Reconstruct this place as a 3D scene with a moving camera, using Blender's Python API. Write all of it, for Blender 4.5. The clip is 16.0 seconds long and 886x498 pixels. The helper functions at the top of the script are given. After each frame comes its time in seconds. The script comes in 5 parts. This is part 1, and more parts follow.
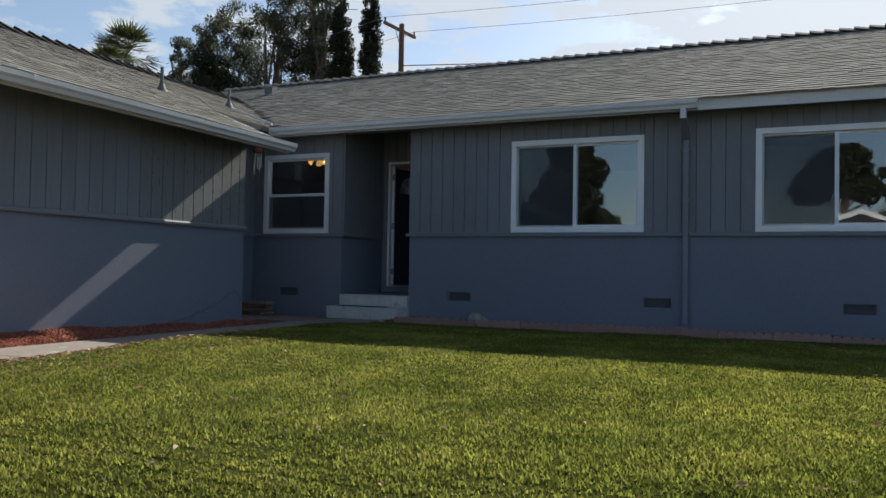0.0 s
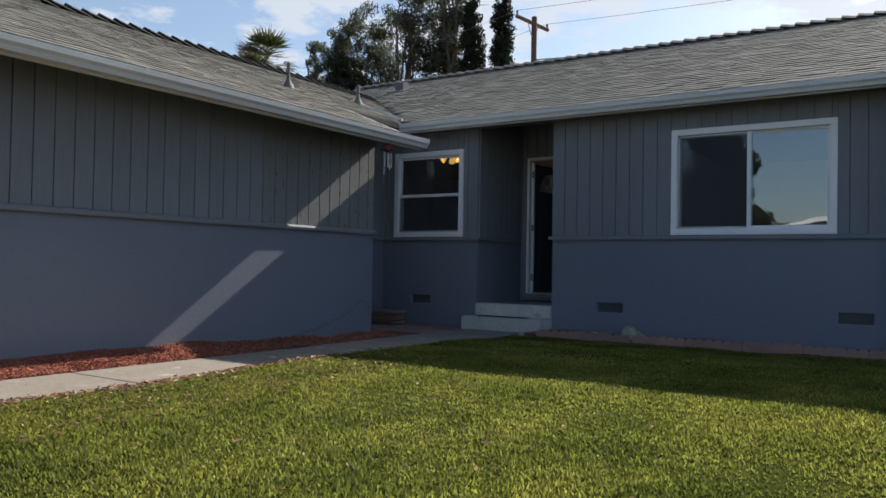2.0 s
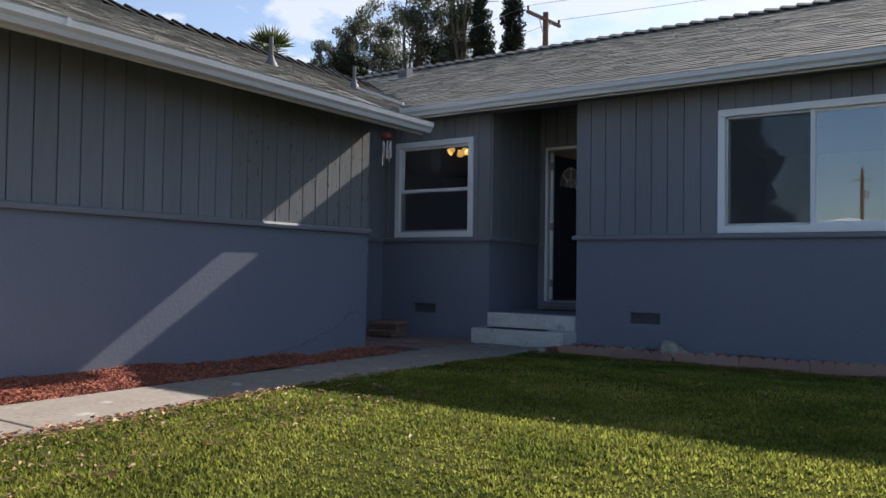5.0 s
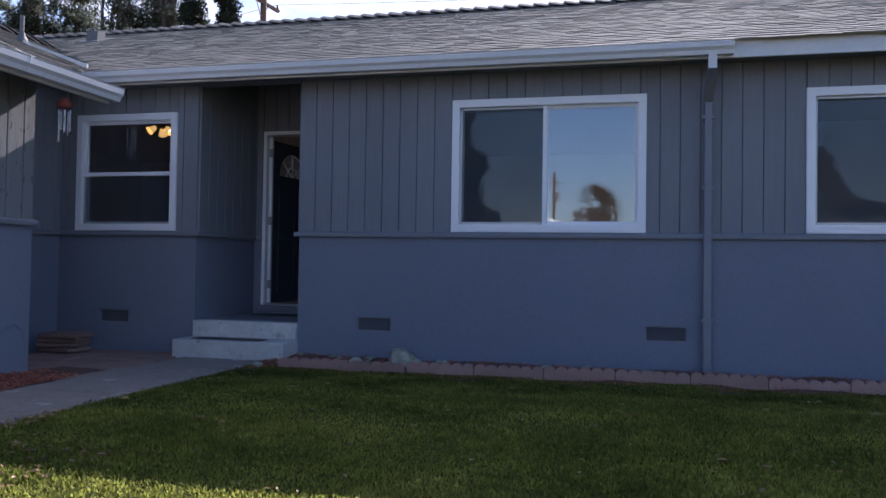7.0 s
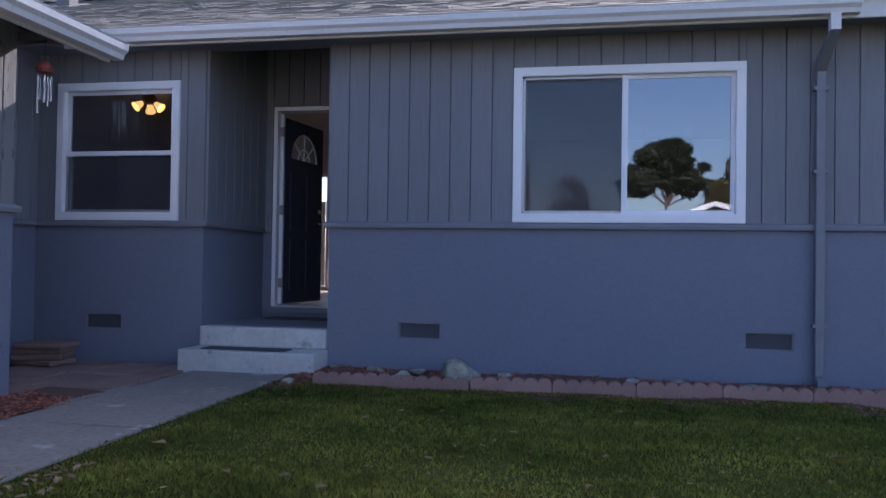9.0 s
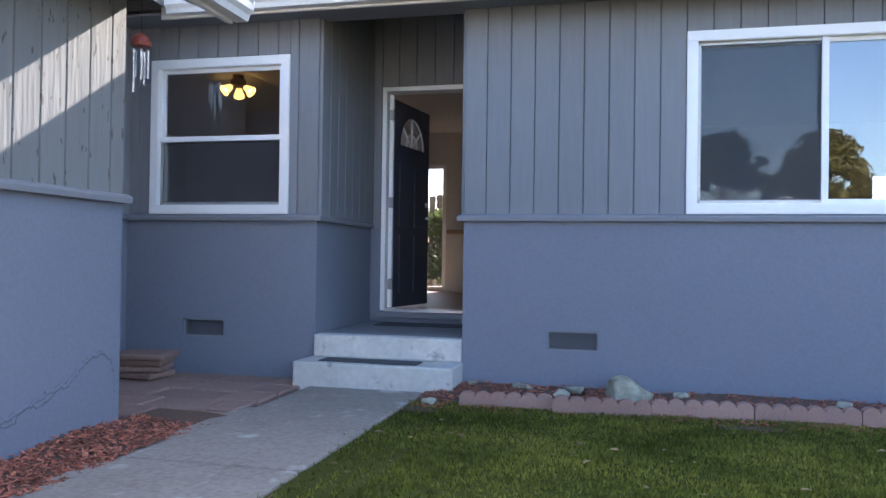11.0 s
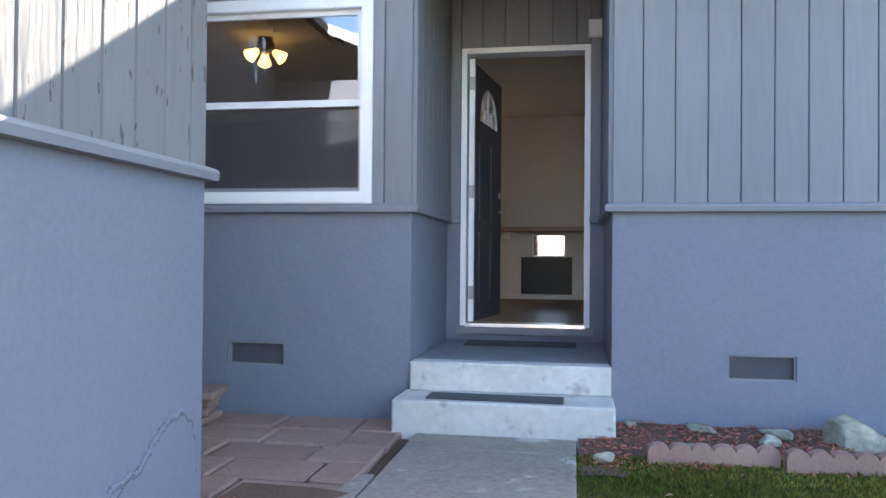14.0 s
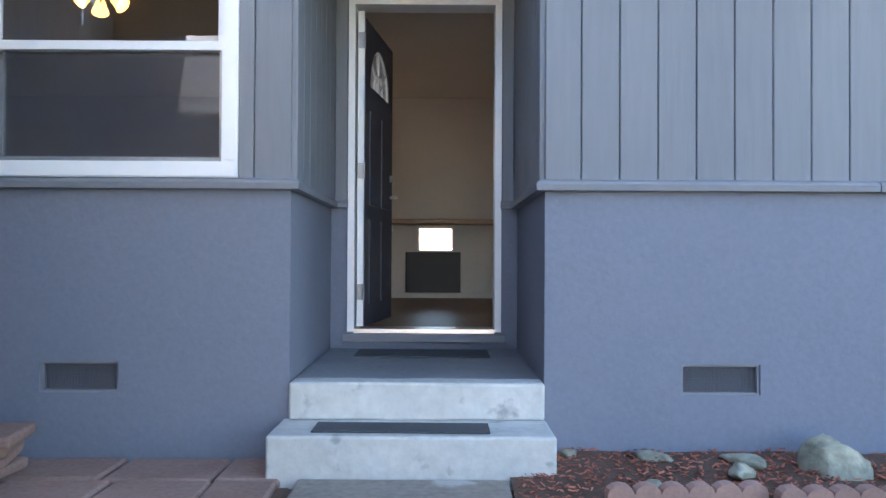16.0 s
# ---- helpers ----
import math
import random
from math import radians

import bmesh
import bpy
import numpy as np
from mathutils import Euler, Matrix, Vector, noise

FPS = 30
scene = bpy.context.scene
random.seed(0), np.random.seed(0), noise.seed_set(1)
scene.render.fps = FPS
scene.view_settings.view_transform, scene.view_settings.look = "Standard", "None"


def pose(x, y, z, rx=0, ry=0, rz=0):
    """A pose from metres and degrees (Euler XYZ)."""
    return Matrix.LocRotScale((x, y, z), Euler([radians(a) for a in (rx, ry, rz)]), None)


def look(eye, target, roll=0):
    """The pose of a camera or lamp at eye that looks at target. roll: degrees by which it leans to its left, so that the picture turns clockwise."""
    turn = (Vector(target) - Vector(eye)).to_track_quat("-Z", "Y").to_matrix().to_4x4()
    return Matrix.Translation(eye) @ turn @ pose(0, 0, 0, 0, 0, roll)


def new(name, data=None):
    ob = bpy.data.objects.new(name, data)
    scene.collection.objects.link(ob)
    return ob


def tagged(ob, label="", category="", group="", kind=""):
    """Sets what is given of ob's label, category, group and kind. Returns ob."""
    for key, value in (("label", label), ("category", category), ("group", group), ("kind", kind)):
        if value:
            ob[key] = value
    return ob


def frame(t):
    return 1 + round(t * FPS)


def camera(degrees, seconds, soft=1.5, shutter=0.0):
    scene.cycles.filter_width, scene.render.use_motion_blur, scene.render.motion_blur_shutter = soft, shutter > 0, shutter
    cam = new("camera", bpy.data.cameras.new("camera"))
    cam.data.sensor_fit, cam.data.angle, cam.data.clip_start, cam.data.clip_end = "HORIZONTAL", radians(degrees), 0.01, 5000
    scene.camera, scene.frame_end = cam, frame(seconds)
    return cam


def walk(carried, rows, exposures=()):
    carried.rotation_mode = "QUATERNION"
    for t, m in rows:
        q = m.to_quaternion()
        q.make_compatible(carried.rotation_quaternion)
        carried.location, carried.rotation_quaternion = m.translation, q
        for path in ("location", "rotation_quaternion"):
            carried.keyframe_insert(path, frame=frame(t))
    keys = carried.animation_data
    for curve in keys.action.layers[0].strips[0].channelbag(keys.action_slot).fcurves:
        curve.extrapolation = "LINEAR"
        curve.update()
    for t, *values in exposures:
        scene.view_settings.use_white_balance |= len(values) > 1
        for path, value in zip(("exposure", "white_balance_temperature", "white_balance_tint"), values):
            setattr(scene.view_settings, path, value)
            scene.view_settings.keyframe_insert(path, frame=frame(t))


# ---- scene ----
cam = camera(59.2, 16.0)
PATH = [
    (0, (-0.627, 1.575, 0.767), (-1.442, 3.401, 0.82), 1.0),
    (0.5, (-0.845, 1.806, 0.817), (-1.73, 3.599, 0.865), 0.9),
    (1, (-1.055, 2.028, 0.874), (-2.066, 3.753, 0.917), 1.1),
    (1.5, (-1.184, 2.243, 0.855), (-2.201, 3.964, 0.9), 1.0),
    (2, (-1.267, 2.482, 0.88), (-2.374, 4.147, 0.923), 1.0),
    (2.5, (-1.411, 2.729, 0.909), (-2.681, 4.274, 0.943), 1.1),
    (3, (-1.515, 2.9, 0.946), (-2.79, 4.44, 0.981), 1.2),
    (5.5, (-2.159, 3.919, 0.875), (-3.212, 5.619, 0.93), 0.8),
    (6, (-2.27, 4.165, 0.923), (-3.25, 5.908, 0.972), 0.8),
    (6.5, (-2.376, 4.416, 0.989), (-3.234, 6.223, 1.026), 0.9),
    (7, (-2.531, 4.618, 0.961), (-3.003, 6.561, 1.008), 0.9),
    (7.5, (-2.735, 4.889, 0.998), (-3.124, 6.85, 1.031), 0.7),
    (8, (-3.047, 5.115, 0.991), (-3.427, 7.078, 1.024), 0.8),
    (10.5, (-4.402, 6.157, 0.95), (-4.761, 8.124, 0.983), 0.8),
    (11, (-4.662, 6.311, 0.969), (-5.125, 8.257, 0.994), 0.8),
    (11.5, (-4.951, 6.47, 0.972), (-5.413, 8.416, 0.992), 0.8),
    (12, (-5.199, 6.717, 0.975), (-5.647, 8.665, 0.997), 0.7),
    (12.5, (-5.462, 6.883, 0.979), (-5.896, 8.835, 1.005), 0.7),
    (13, (-5.72, 7.076, 0.95), (-6.119, 9.036, 0.978), 0.7),
    (13.5, (-5.909, 7.299, 0.986), (-6.28, 9.264, 1.007), 0.5),
    (14, (-6.093, 7.479, 0.972), (-6.427, 9.451, 0.999), 0.5),
    (14.5, (-6.191, 7.677, 0.977), (-6.328, 9.672, 1.008), 0.4),
    (15, (-6.256, 7.933, 0.976), (-6.317, 9.931, 1.009), 0.3),
    (15.5, (-6.315, 8.195, 0.949), (-6.344, 10.195, 0.977), 0.2),
    (16, (-6.362, 8.45, 0.938), (-6.359, 10.45, 0.962), 0.3),
]
EXPOSURES = [(0.0, 0.48, 6450, 8), (3.0, 0.72, 6480, 11), (5.5, 0.92, 6250, 15), (6.0, 1.02, 6100, 18), (6.5, 1.1, 6050, 22), (7.0, 1.2, 5760, 24), (8.0, 1.35, 5720, 28), (10.5, 2.58, 6150, 22), (11.0, 2.96, 6350, 17), (12.5, 3.42, 6620, 13), (15.0, 3.62, 6900, 13), (16.0, 3.64, 6950, 13)]
walk(cam, [(t, look(eye, target, roll)) for t, eye, target, roll in PATH], EXPOSURES)

# ---------------------------------------------------------------- world, sun
SUN_DIR = Vector((0.11, 1.0, 0.652)).normalized()
world = bpy.data.worlds.new("sky_world")
scene.world = world
world.use_nodes = True
wt = world.node_tree
wt.nodes.clear()


def wn(kind, **kw):
    n = wt.nodes.new(kind)
    for k, v in kw.items():
        n.inputs[k].default_value = v
    return n


sky = wt.nodes.new("ShaderNodeTexSky")
sky.sky_type = "NISHITA"
sky.sun_disc = False
sky.sun_elevation = math.asin(SUN_DIR.z)
sky.sun_rotation = math.atan2(SUN_DIR.x, SUN_DIR.y)
sky.air_density, sky.dust_density, sky.ozone_density = 1.0, 0.7, 2.3
coord = wt.nodes.new("ShaderNodeTexCoord")
squash = wt.nodes.new("ShaderNodeMapping")
squash.inputs["Scale"].default_value = (1.0, 1.0, 2.6)
puffs = wn("ShaderNodeTexNoise", Scale=9.0, Detail=8.0, Roughness=0.6)
broad = wn("ShaderNodeTexNoise", Scale=2.3, Detail=3.0, Roughness=0.5)
wt.links.new(coord.outputs["Generated"], squash.inputs["Vector"])
wt.links.new(squash.outputs["Vector"], puffs.inputs["Vector"])
wt.links.new(squash.outputs["Vector"], broad.inputs["Vector"])
add = wt.nodes.new("ShaderNodeMath")
add.operation = "ADD"
wt.links.new(puffs.outputs["Fac"], add.inputs[0])
wt.links.new(broad.outputs["Fac"], add.inputs[1])
ramp = wt.nodes.new("ShaderNodeValToRGB")
ramp.color_ramp.elements[0].position, ramp.color_ramp.elements[0].color = 0.90, (0.16, 0.16, 0.16, 1)
ramp.color_ramp.elements[1].position, ramp.color_ramp.elements[1].color = 1.20, (1, 1, 1, 1)
half = wt.nodes.new("ShaderNodeMath")
half.operation = "MULTIPLY"
half.inputs[1].default_value = 0.80
wt.links.new(add.outputs[0], ramp.inputs[0])
# clouds lie only in the sunward half of the sky
sep = wt.nodes.new("ShaderNodeSeparateXYZ")
wt.links.new(coord.outputs["Generated"], sep.inputs[0])
front = wt.nodes.new("ShaderNodeMapRange")
front.inputs["From Min"].default_value, front.inputs["From Max"].default_value = -0.1, 0.5
wt.links.new(sep.outputs["Y"], front.inputs["Value"])
wt.links.new(ramp.outputs[0], half.inputs[0])
gate = wt.nodes.new("ShaderNodeMath")
gate.operation = "MULTIPLY"
wt.links.new(half.outputs[0], gate.inputs[0])
wt.links.new(front.outputs[0], gate.inputs[1])
mixc = wt.nodes.new("ShaderNodeMix")
mixc.data_type = "RGBA"
mixc.inputs[7].default_value = (5.6, 5.9, 6.3, 1)
wt.links.new(gate.outputs[0], mixc.inputs[0])
wt.links.new(sky.outputs[0], mixc.inputs[6])
bg = wn("ShaderNodeBackground", Strength=0.09)
wt.links.new(mixc.outputs[2], bg.inputs["Color"])
wo = wt.nodes.new("ShaderNodeOutputWorld")
wt.links.new(bg.outputs[0], wo.inputs[0])

sun = new("sun", bpy.data.lights.new("sun", "SUN"))
sun.data.energy, sun.data.angle, sun.data.color = 5.0, radians(0.5), (1.0, 0.93, 0.82)
sun.matrix_world = look((0, 0, 20), Vector((0, 0, 20)) - SUN_DIR)


# ---------------------------------------------------------------- helpers
def part(name, bm, material, parent=None, label="", smooth=False):
    me = bpy.data.meshes.new(name)
    bm.to_mesh(me)
    bm.free()
    me.materials.append(material)
    if smooth:
        for p in me.polygons:
            p.use_smooth = True
    ob = new(name, me)
    if parent is not None:
        ob.parent = parent
    if label:
        ob["label"] = label
    return ob


def empty(name, at=(0, 0, 0)):
    e = new(name)
    e.location = at
    e.empty_display_size = 0.1
    return e


def box(bm, x0, x1, y0, y1, z0, z1):
    v = [bm.verts.new((x, y, z)) for x in (x0, x1) for y in (y0, y1) for z in (z0, z1)]
    for f in ((0, 1, 3, 2), (4, 6, 7, 5), (0, 4, 5, 1), (2, 3, 7, 6), (0, 2, 6, 4), (1, 5, 7, 3)):
        bm.faces.new([v[i] for i in f])
    return v


def boxes(*dims):
    bm = bmesh.new()
    for d in dims:
        box(bm, *d)
    return bm


def soft_box(x0, x1, y0, y1, z0, z1, w=0.008, seg=2):
    bm = boxes((x0, x1, y0, y1, z0, z1))
    bmesh.ops.bevel(bm, geom=bm.edges[:], offset=w, segments=seg, affect="EDGES", profile=0.5)
    return bm


def prism(bm, outline, axis, a, b):
    """Extrudes a closed outline of two coordinates along an axis from a to b."""
    def at(p, c):
        q = list(p)
        q.insert("xyz".index(axis), c)
        return q
    lo = [bm.verts.new(at(p, a)) for p in outline]
    hi = [bm.verts.new(at(p, b)) for p in outline]
    n = len(outline)
    bm.faces.new(lo)
    bm.faces.new(hi[::-1])
    for i in range(n):
        bm.faces.new((lo[i], hi[i], hi[(i + 1) % n], lo[(i + 1) % n]))
    bmesh.ops.recalc_face_normals(bm, faces=bm.faces[:])
    return bm


def rod(bm, a, b, r0, r1=None, n=8):
    a, b = Vector(a), Vector(b)
    r1 = r0 if r1 is None else r1
    q = (b - a).to_track_quat("Z", "Y")
    lo = [bm.verts.new(a + q @ Vector((r0 * math.cos(t), r0 * math.sin(t), 0))) for t in [2 * math.pi * i / n for i in range(n)]]
    hi = [bm.verts.new(b + q @ Vector((r1 * math.cos(t), r1 * math.sin(t), 0))) for t in [2 * math.pi * i / n for i in range(n)]]
    bm.faces.new(lo[::-1])
    bm.faces.new(hi)
    for i in range(n):
        bm.faces.new((lo[i], lo[(i + 1) % n], hi[(i + 1) % n], hi[i]))
    return bm


def lathe(bm, profile, centre, n=16, axis=None):
    """Turns (radius, height) pairs about an axis through centre."""
    q = (Vector(axis) if axis else Vector((0, 0, 1))).to_track_quat("Z", "Y")
    rings = [[bm.verts.new(Vector(centre) + q @ Vector((r * math.cos(2 * math.pi * i / n), r * math.sin(2 * math.pi * i / n), h))) for i in range(n)] for r, h in profile]
    for lo, hi in zip(rings, rings[1:]):
        for i in range(n):
            bm.faces.new((lo[i], lo[(i + 1) % n], hi[(i + 1) % n], hi[i]))
    return bm


def quads_mesh(name, verts, faces_n, material, parent=None, size=4):
    """A mesh from an array of corners, each face with its own corners."""
    me = bpy.data.meshes.new(name)
    me.vertices.add(len(verts))
    me.vertices.foreach_set("co", np.asarray(verts, dtype=np.float32).ravel())
    me.loops.add(faces_n * size)
    me.loops.foreach_set("vertex_index", np.arange(faces_n * size, dtype=np.int32))
    me.polygons.add(faces_n)
    me.polygons.foreach_set("loop_start", np.arange(0, faces_n * size, size, dtype=np.int32))
    me.update(calc_edges=True)
    me.materials.append(material)
    ob = new(name, me)
    if parent is not None:
        ob.parent = parent
    return ob


# ---------------------------------------------------------------- materials
def mat(name, colour, rough=0.7, vary=0.25, grain=60.0, stain=1.3, bump=0.15, metal=0.0, tint=None, random_by=None, random_amount=0.3, bump_scale=None, stretch=None, spec=0.5):
    m = bpy.data.materials.new(name)
    m.use_nodes = True
    nt = m.node_tree
    b = nt.nodes["Principled BSDF"]
    b.inputs["Roughness"].default_value = rough
    b.inputs["Metallic"].default_value = metal
    b.inputs["Specular IOR Level"].default_value = spec
    geo = nt.nodes.new("ShaderNodeNewGeometry")
    pos = geo.outputs["Position"]
    if stretch:
        mp = nt.nodes.new("ShaderNodeMapping")
        mp.inputs["Scale"].default_value = stretch
        nt.links.new(pos, mp.inputs["Vector"])
        pos = mp.outputs["Vector"]
    fine = nt.nodes.new("ShaderNodeTexNoise")
    fine.inputs["Scale"].default_value, fine.inputs["Detail"].default_value = grain, 5
    big = nt.nodes.new("ShaderNodeTexNoise")
    big.inputs["Scale"].default_value, big.inputs["Detail"].default_value = stain, 4
    nt.links.new(pos, fine.inputs["Vector"])
    nt.links.new(pos, big.inputs["Vector"])
    mix = nt.nodes.new("ShaderNodeMath")
    mix.operation = "ADD"
    nt.links.new(fine.outputs["Fac"], mix.inputs[0])
    nt.links.new(big.outputs["Fac"], mix.inputs[1])
    rng = nt.nodes.new("ShaderNodeMapRange")
    rng.inputs["From Min"].default_value, rng.inputs["From Max"].default_value = 0.6, 1.4
    rng.inputs["To Min"].default_value, rng.inputs["To Max"].default_value = 1 - vary, 1 + vary
    nt.links.new(mix.outputs[0], rng.inputs["Value"])
    value = rng.outputs[0]
    if random_by:
        rr = nt.nodes.new("ShaderNodeMapRange")
        rr.inputs["To Min"].default_value, rr.inputs["To Max"].default_value = 1 - random_amount, 1 + random_amount
        if random_by == "object":
            nt.links.new(nt.nodes.new("ShaderNodeObjectInfo").outputs["Random"], rr.inputs["Value"])
        else:
            nt.links.new(geo.outputs["Random Per Island"], rr.inputs["Value"])
        mul = nt.nodes.new("ShaderNodeMath")
        mul.operation = "MULTIPLY"
        nt.links.new(value, mul.inputs[0])
        nt.links.new(rr.outputs[0], mul.inputs[1])
        value = mul.outputs[0]
    base = nt.nodes.new("ShaderNodeMix")
    base.data_type = "RGBA"
    base.inputs[6].default_value = (*colour, 1)
    base.inputs[7].default_value = (*(tint or colour), 1)
    nt.links.new(big.outputs["Fac"], base.inputs[0])
    sc = nt.nodes.new("ShaderNodeVectorMath")
    sc.operation = "SCALE"
    nt.links.new(base.outputs[2], sc.inputs[0])
    nt.links.new(value, sc.inputs["Scale"])
    nt.links.new(sc.outputs[0], b.inputs["Base Color"])
    if bump:
        bp = nt.nodes.new("ShaderNodeBump")
        bp.inputs["Strength"].default_value, bp.inputs["Distance"].default_value = bump, 0.01
        src = fine
        if bump_scale:
            src = nt.nodes.new("ShaderNodeTexNoise")
            src.inputs["Scale"].default_value, src.inputs["Detail"].default_value = bump_scale, 6
            nt.links.new(pos, src.inputs["Vector"])
        nt.links.new(src.outputs["Fac"], bp.inputs["Height"])
        nt.links.new(bp.outputs[0], b.inputs["Normal"])
    return m


def leaf_mat(name, colour, tint, amount=0.5, trans=0.3, grain=3.0, stain=0.5, vary=0.3):
    m = mat(name, colour, rough=0.55, vary=vary, grain=grain, stain=stain, bump=0, tint=tint, random_by="island", random_amount=amount, spec=0.15)
    nt = m.node_tree
    b = nt.nodes["Principled BSDF"]
    tr = nt.nodes.new("ShaderNodeBsdfTranslucent")
    sc = [n for n in nt.nodes if n.type == "VECT_MATH"][0]
    nt.links.new(sc.outputs[0], tr.inputs["Color"])
    mx = nt.nodes.new("ShaderNodeMixShader")
    mx.inputs[0].default_value = trans
    nt.links.new(b.outputs[0], mx.inputs[1])
    nt.links.new(tr.outputs[0], mx.inputs[2])
    nt.links.new(mx.outputs[0], nt.nodes["Material Output"].inputs[0])
    return m


def flecked(m, colour, scale=55, cut=0.70, stretch=(1, 1, 0.3), soft=0.02):
    """Worn flecks of another colour over a painted or cast surface."""
    nt = m.node_tree
    b = nt.nodes["Principled BSDF"]
    geo = nt.nodes.new("ShaderNodeNewGeometry")
    mp = nt.nodes.new("ShaderNodeMapping")
    mp.inputs["Scale"].default_value = stretch
    nt.links.new(geo.outputs["Position"], mp.inputs["Vector"])
    nz = nt.nodes.new("ShaderNodeTexNoise")
    nz.inputs["Scale"].default_value, nz.inputs["Detail"].default_value = scale, 5
    nt.links.new(mp.outputs[0], nz.inputs["Vector"])
    rp = nt.nodes.new("ShaderNodeValToRGB")
    rp.color_ramp.elements[0].position, rp.color_ramp.elements[0].color = cut, (0, 0, 0, 1)
    rp.color_ramp.elements[1].position, rp.color_ramp.elements[1].color = cut + soft, (1, 1, 1, 1)
    nt.links.new(nz.outputs["Fac"], rp.inputs[0])
    mx = nt.nodes.new("ShaderNodeMix")
    mx.data_type = "RGBA"
    mx.inputs[7].default_value = (*colour, 1)
    sc = [n for n in nt.nodes if n.type == "VECT_MATH"][0]
    nt.links.new(rp.outputs[0], mx.inputs[0])
    nt.links.new(sc.outputs[0], mx.inputs[6])
    nt.links.new(mx.outputs[2], b.inputs["Base Color"])
    return m


M_STUCCO = mat("stucco", (0.178, 0.196, 0.246), 0.9, 0.10, 45, 0.7, 0.21, tint=(0.166, 0.184, 0.234), bump_scale=34)
M_BOARD = mat("board_paint", (0.195, 0.205, 0.225), 0.75, 0.10, 30, 0.9, 0.25, tint=(0.18, 0.19, 0.21), random_by="object", random_amount=0.05, stretch=(1, 1, 0.1))
M_BOARD_OLD = flecked(mat("board_paint_worn", (0.180, 0.186, 0.188), 0.8, 0.10, 30, 1.1, 0.28, random_by="object", random_amount=0.06, stretch=(1, 1, 0.1)), (0.085, 0.08, 0.072), 34, 0.645, (1, 1, 0.28))
M_TRIM = mat("trim_paint", (0.19, 0.20, 0.225), 0.65, 0.08, 20, 1.2, 0.15)
M_CRACK = mat("stucco_crack", (0.10, 0.108, 0.135), 0.9, 0.2, 40, 2, 0.3)
M_MIRROR = mat("mirror", (0.85, 0.86, 0.86), 0.04, 0.0, 30, 1, 0, metal=1.0)
# trim colour darkened to put the deep porch shade into the recess ceiling
M_RECESS_SHADE = mat("recess_ceiling_shade", (0.075, 0.08, 0.09), 0.8, 0.15, 30, 1.2, 0.2)
M_DARKGAP = mat("groove", (0.175, 0.183, 0.20), 0.9, 0.1)
M_WHITE = mat("white_vinyl", (0.80, 0.81, 0.82), 0.4, 0.03, 20, 1.5, 0.03)
M_FASCIA = mat("white_paint", (0.66, 0.66, 0.65), 0.55, 0.08, 25, 0.9, 0.1)
M_SHINGLE = mat("shingle", (0.198, 0.189, 0.163), 0.95, 0.32, 120, 2.5, 0.5, tint=(0.236, 0.226, 0.202), random_by="island", random_amount=0.19, spec=0.05)
M_SHINGLE_ONE = mat("shingle_piece", (0.198, 0.189, 0.163), 0.95, 0.32, 120, 2.5, 0.5, tint=(0.236, 0.226, 0.202), random_by="object", random_amount=0.19, spec=0.05)
M_RIDGE = mat("ridge_cap", (0.13, 0.125, 0.12), 0.95, 0.25, 120, 1.6, 0.4, spec=0.1, random_by="object", random_amount=0.2)
M_CONC = flecked(mat("concrete", (0.335, 0.28, 0.23), 0.9, 0.34, 35, 3.4, 0.3, tint=(0.195, 0.173, 0.152)), (0.44, 0.41, 0.37), 4.5, 0.61, (1, 1, 1), 0.08)
M_STEP = flecked(mat("step_paint", (0.47, 0.47, 0.445), 0.75, 0.18, 25, 2.6, 0.3, tint=(0.57, 0.57, 0.54)), (0.30, 0.30, 0.29), 8, 0.63, (1, 1, 1), 0.10)
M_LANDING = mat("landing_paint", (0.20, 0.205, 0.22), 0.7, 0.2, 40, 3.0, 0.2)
M_MAT = mat("rubber_grit", (0.07, 0.072, 0.078), 0.95, 0.25, 300, 5, 0.5)
M_SOIL = mat("soil", (0.12, 0.07, 0.048), 1.0, 0.4, 60, 2, 0.8)
M_TURF = mat("turf_soil", (0.048, 0.072, 0.013), 1.0, 0.4, 40, 1.0, 0.8, tint=(0.075, 0.066, 0.025), spec=0.0)
M_MULCH = mat("wood_chip", (0.36, 0.105, 0.06), 0.9, 0.3, 80, 3, 0.2, tint=(0.34, 0.13, 0.085), random_by="island", random_amount=0.55)
M_EDGING = mat("pink_concrete", (0.36, 0.205, 0.165), 0.95, 0.18, 70, 2.5, 0.3, tint=(0.33, 0.21, 0.175), random_by="object", random_amount=0.12)
M_PAVER = mat("red_flagstone", (0.31, 0.185, 0.145), 0.9, 0.25, 45, 2.5, 0.4, tint=(0.27, 0.18, 0.148), random_by="object", random_amount=0.09)
M_ROCK = mat("rock", (0.26, 0.255, 0.18), 0.9, 0.5, 26, 9, 1.0, tint=(0.34, 0.33, 0.26), random_by="object", random_amount=0.25)
M_METAL = mat("galvanised", (0.42, 0.43, 0.44), 0.45, 0.15, 30, 3, 0.05, metal=0.8)
M_PIPE = mat("weathered_zinc", (0.13, 0.13, 0.13), 0.7, 0.2, 30, 3, 0.1)
M_ALU = mat("aluminium", (0.75, 0.76, 0.78), 0.3, 0.05, 30, 3, 0.02, metal=1.0)
M_HINGE = mat("hinge_metal", (0.30, 0.30, 0.31), 0.45, 0.1, 30, 3, 0.02, metal=0.9)
M_DOOR = mat("door_paint", (0.045, 0.054, 0.078), 0.4, 0.1, 30, 2, 0.05)
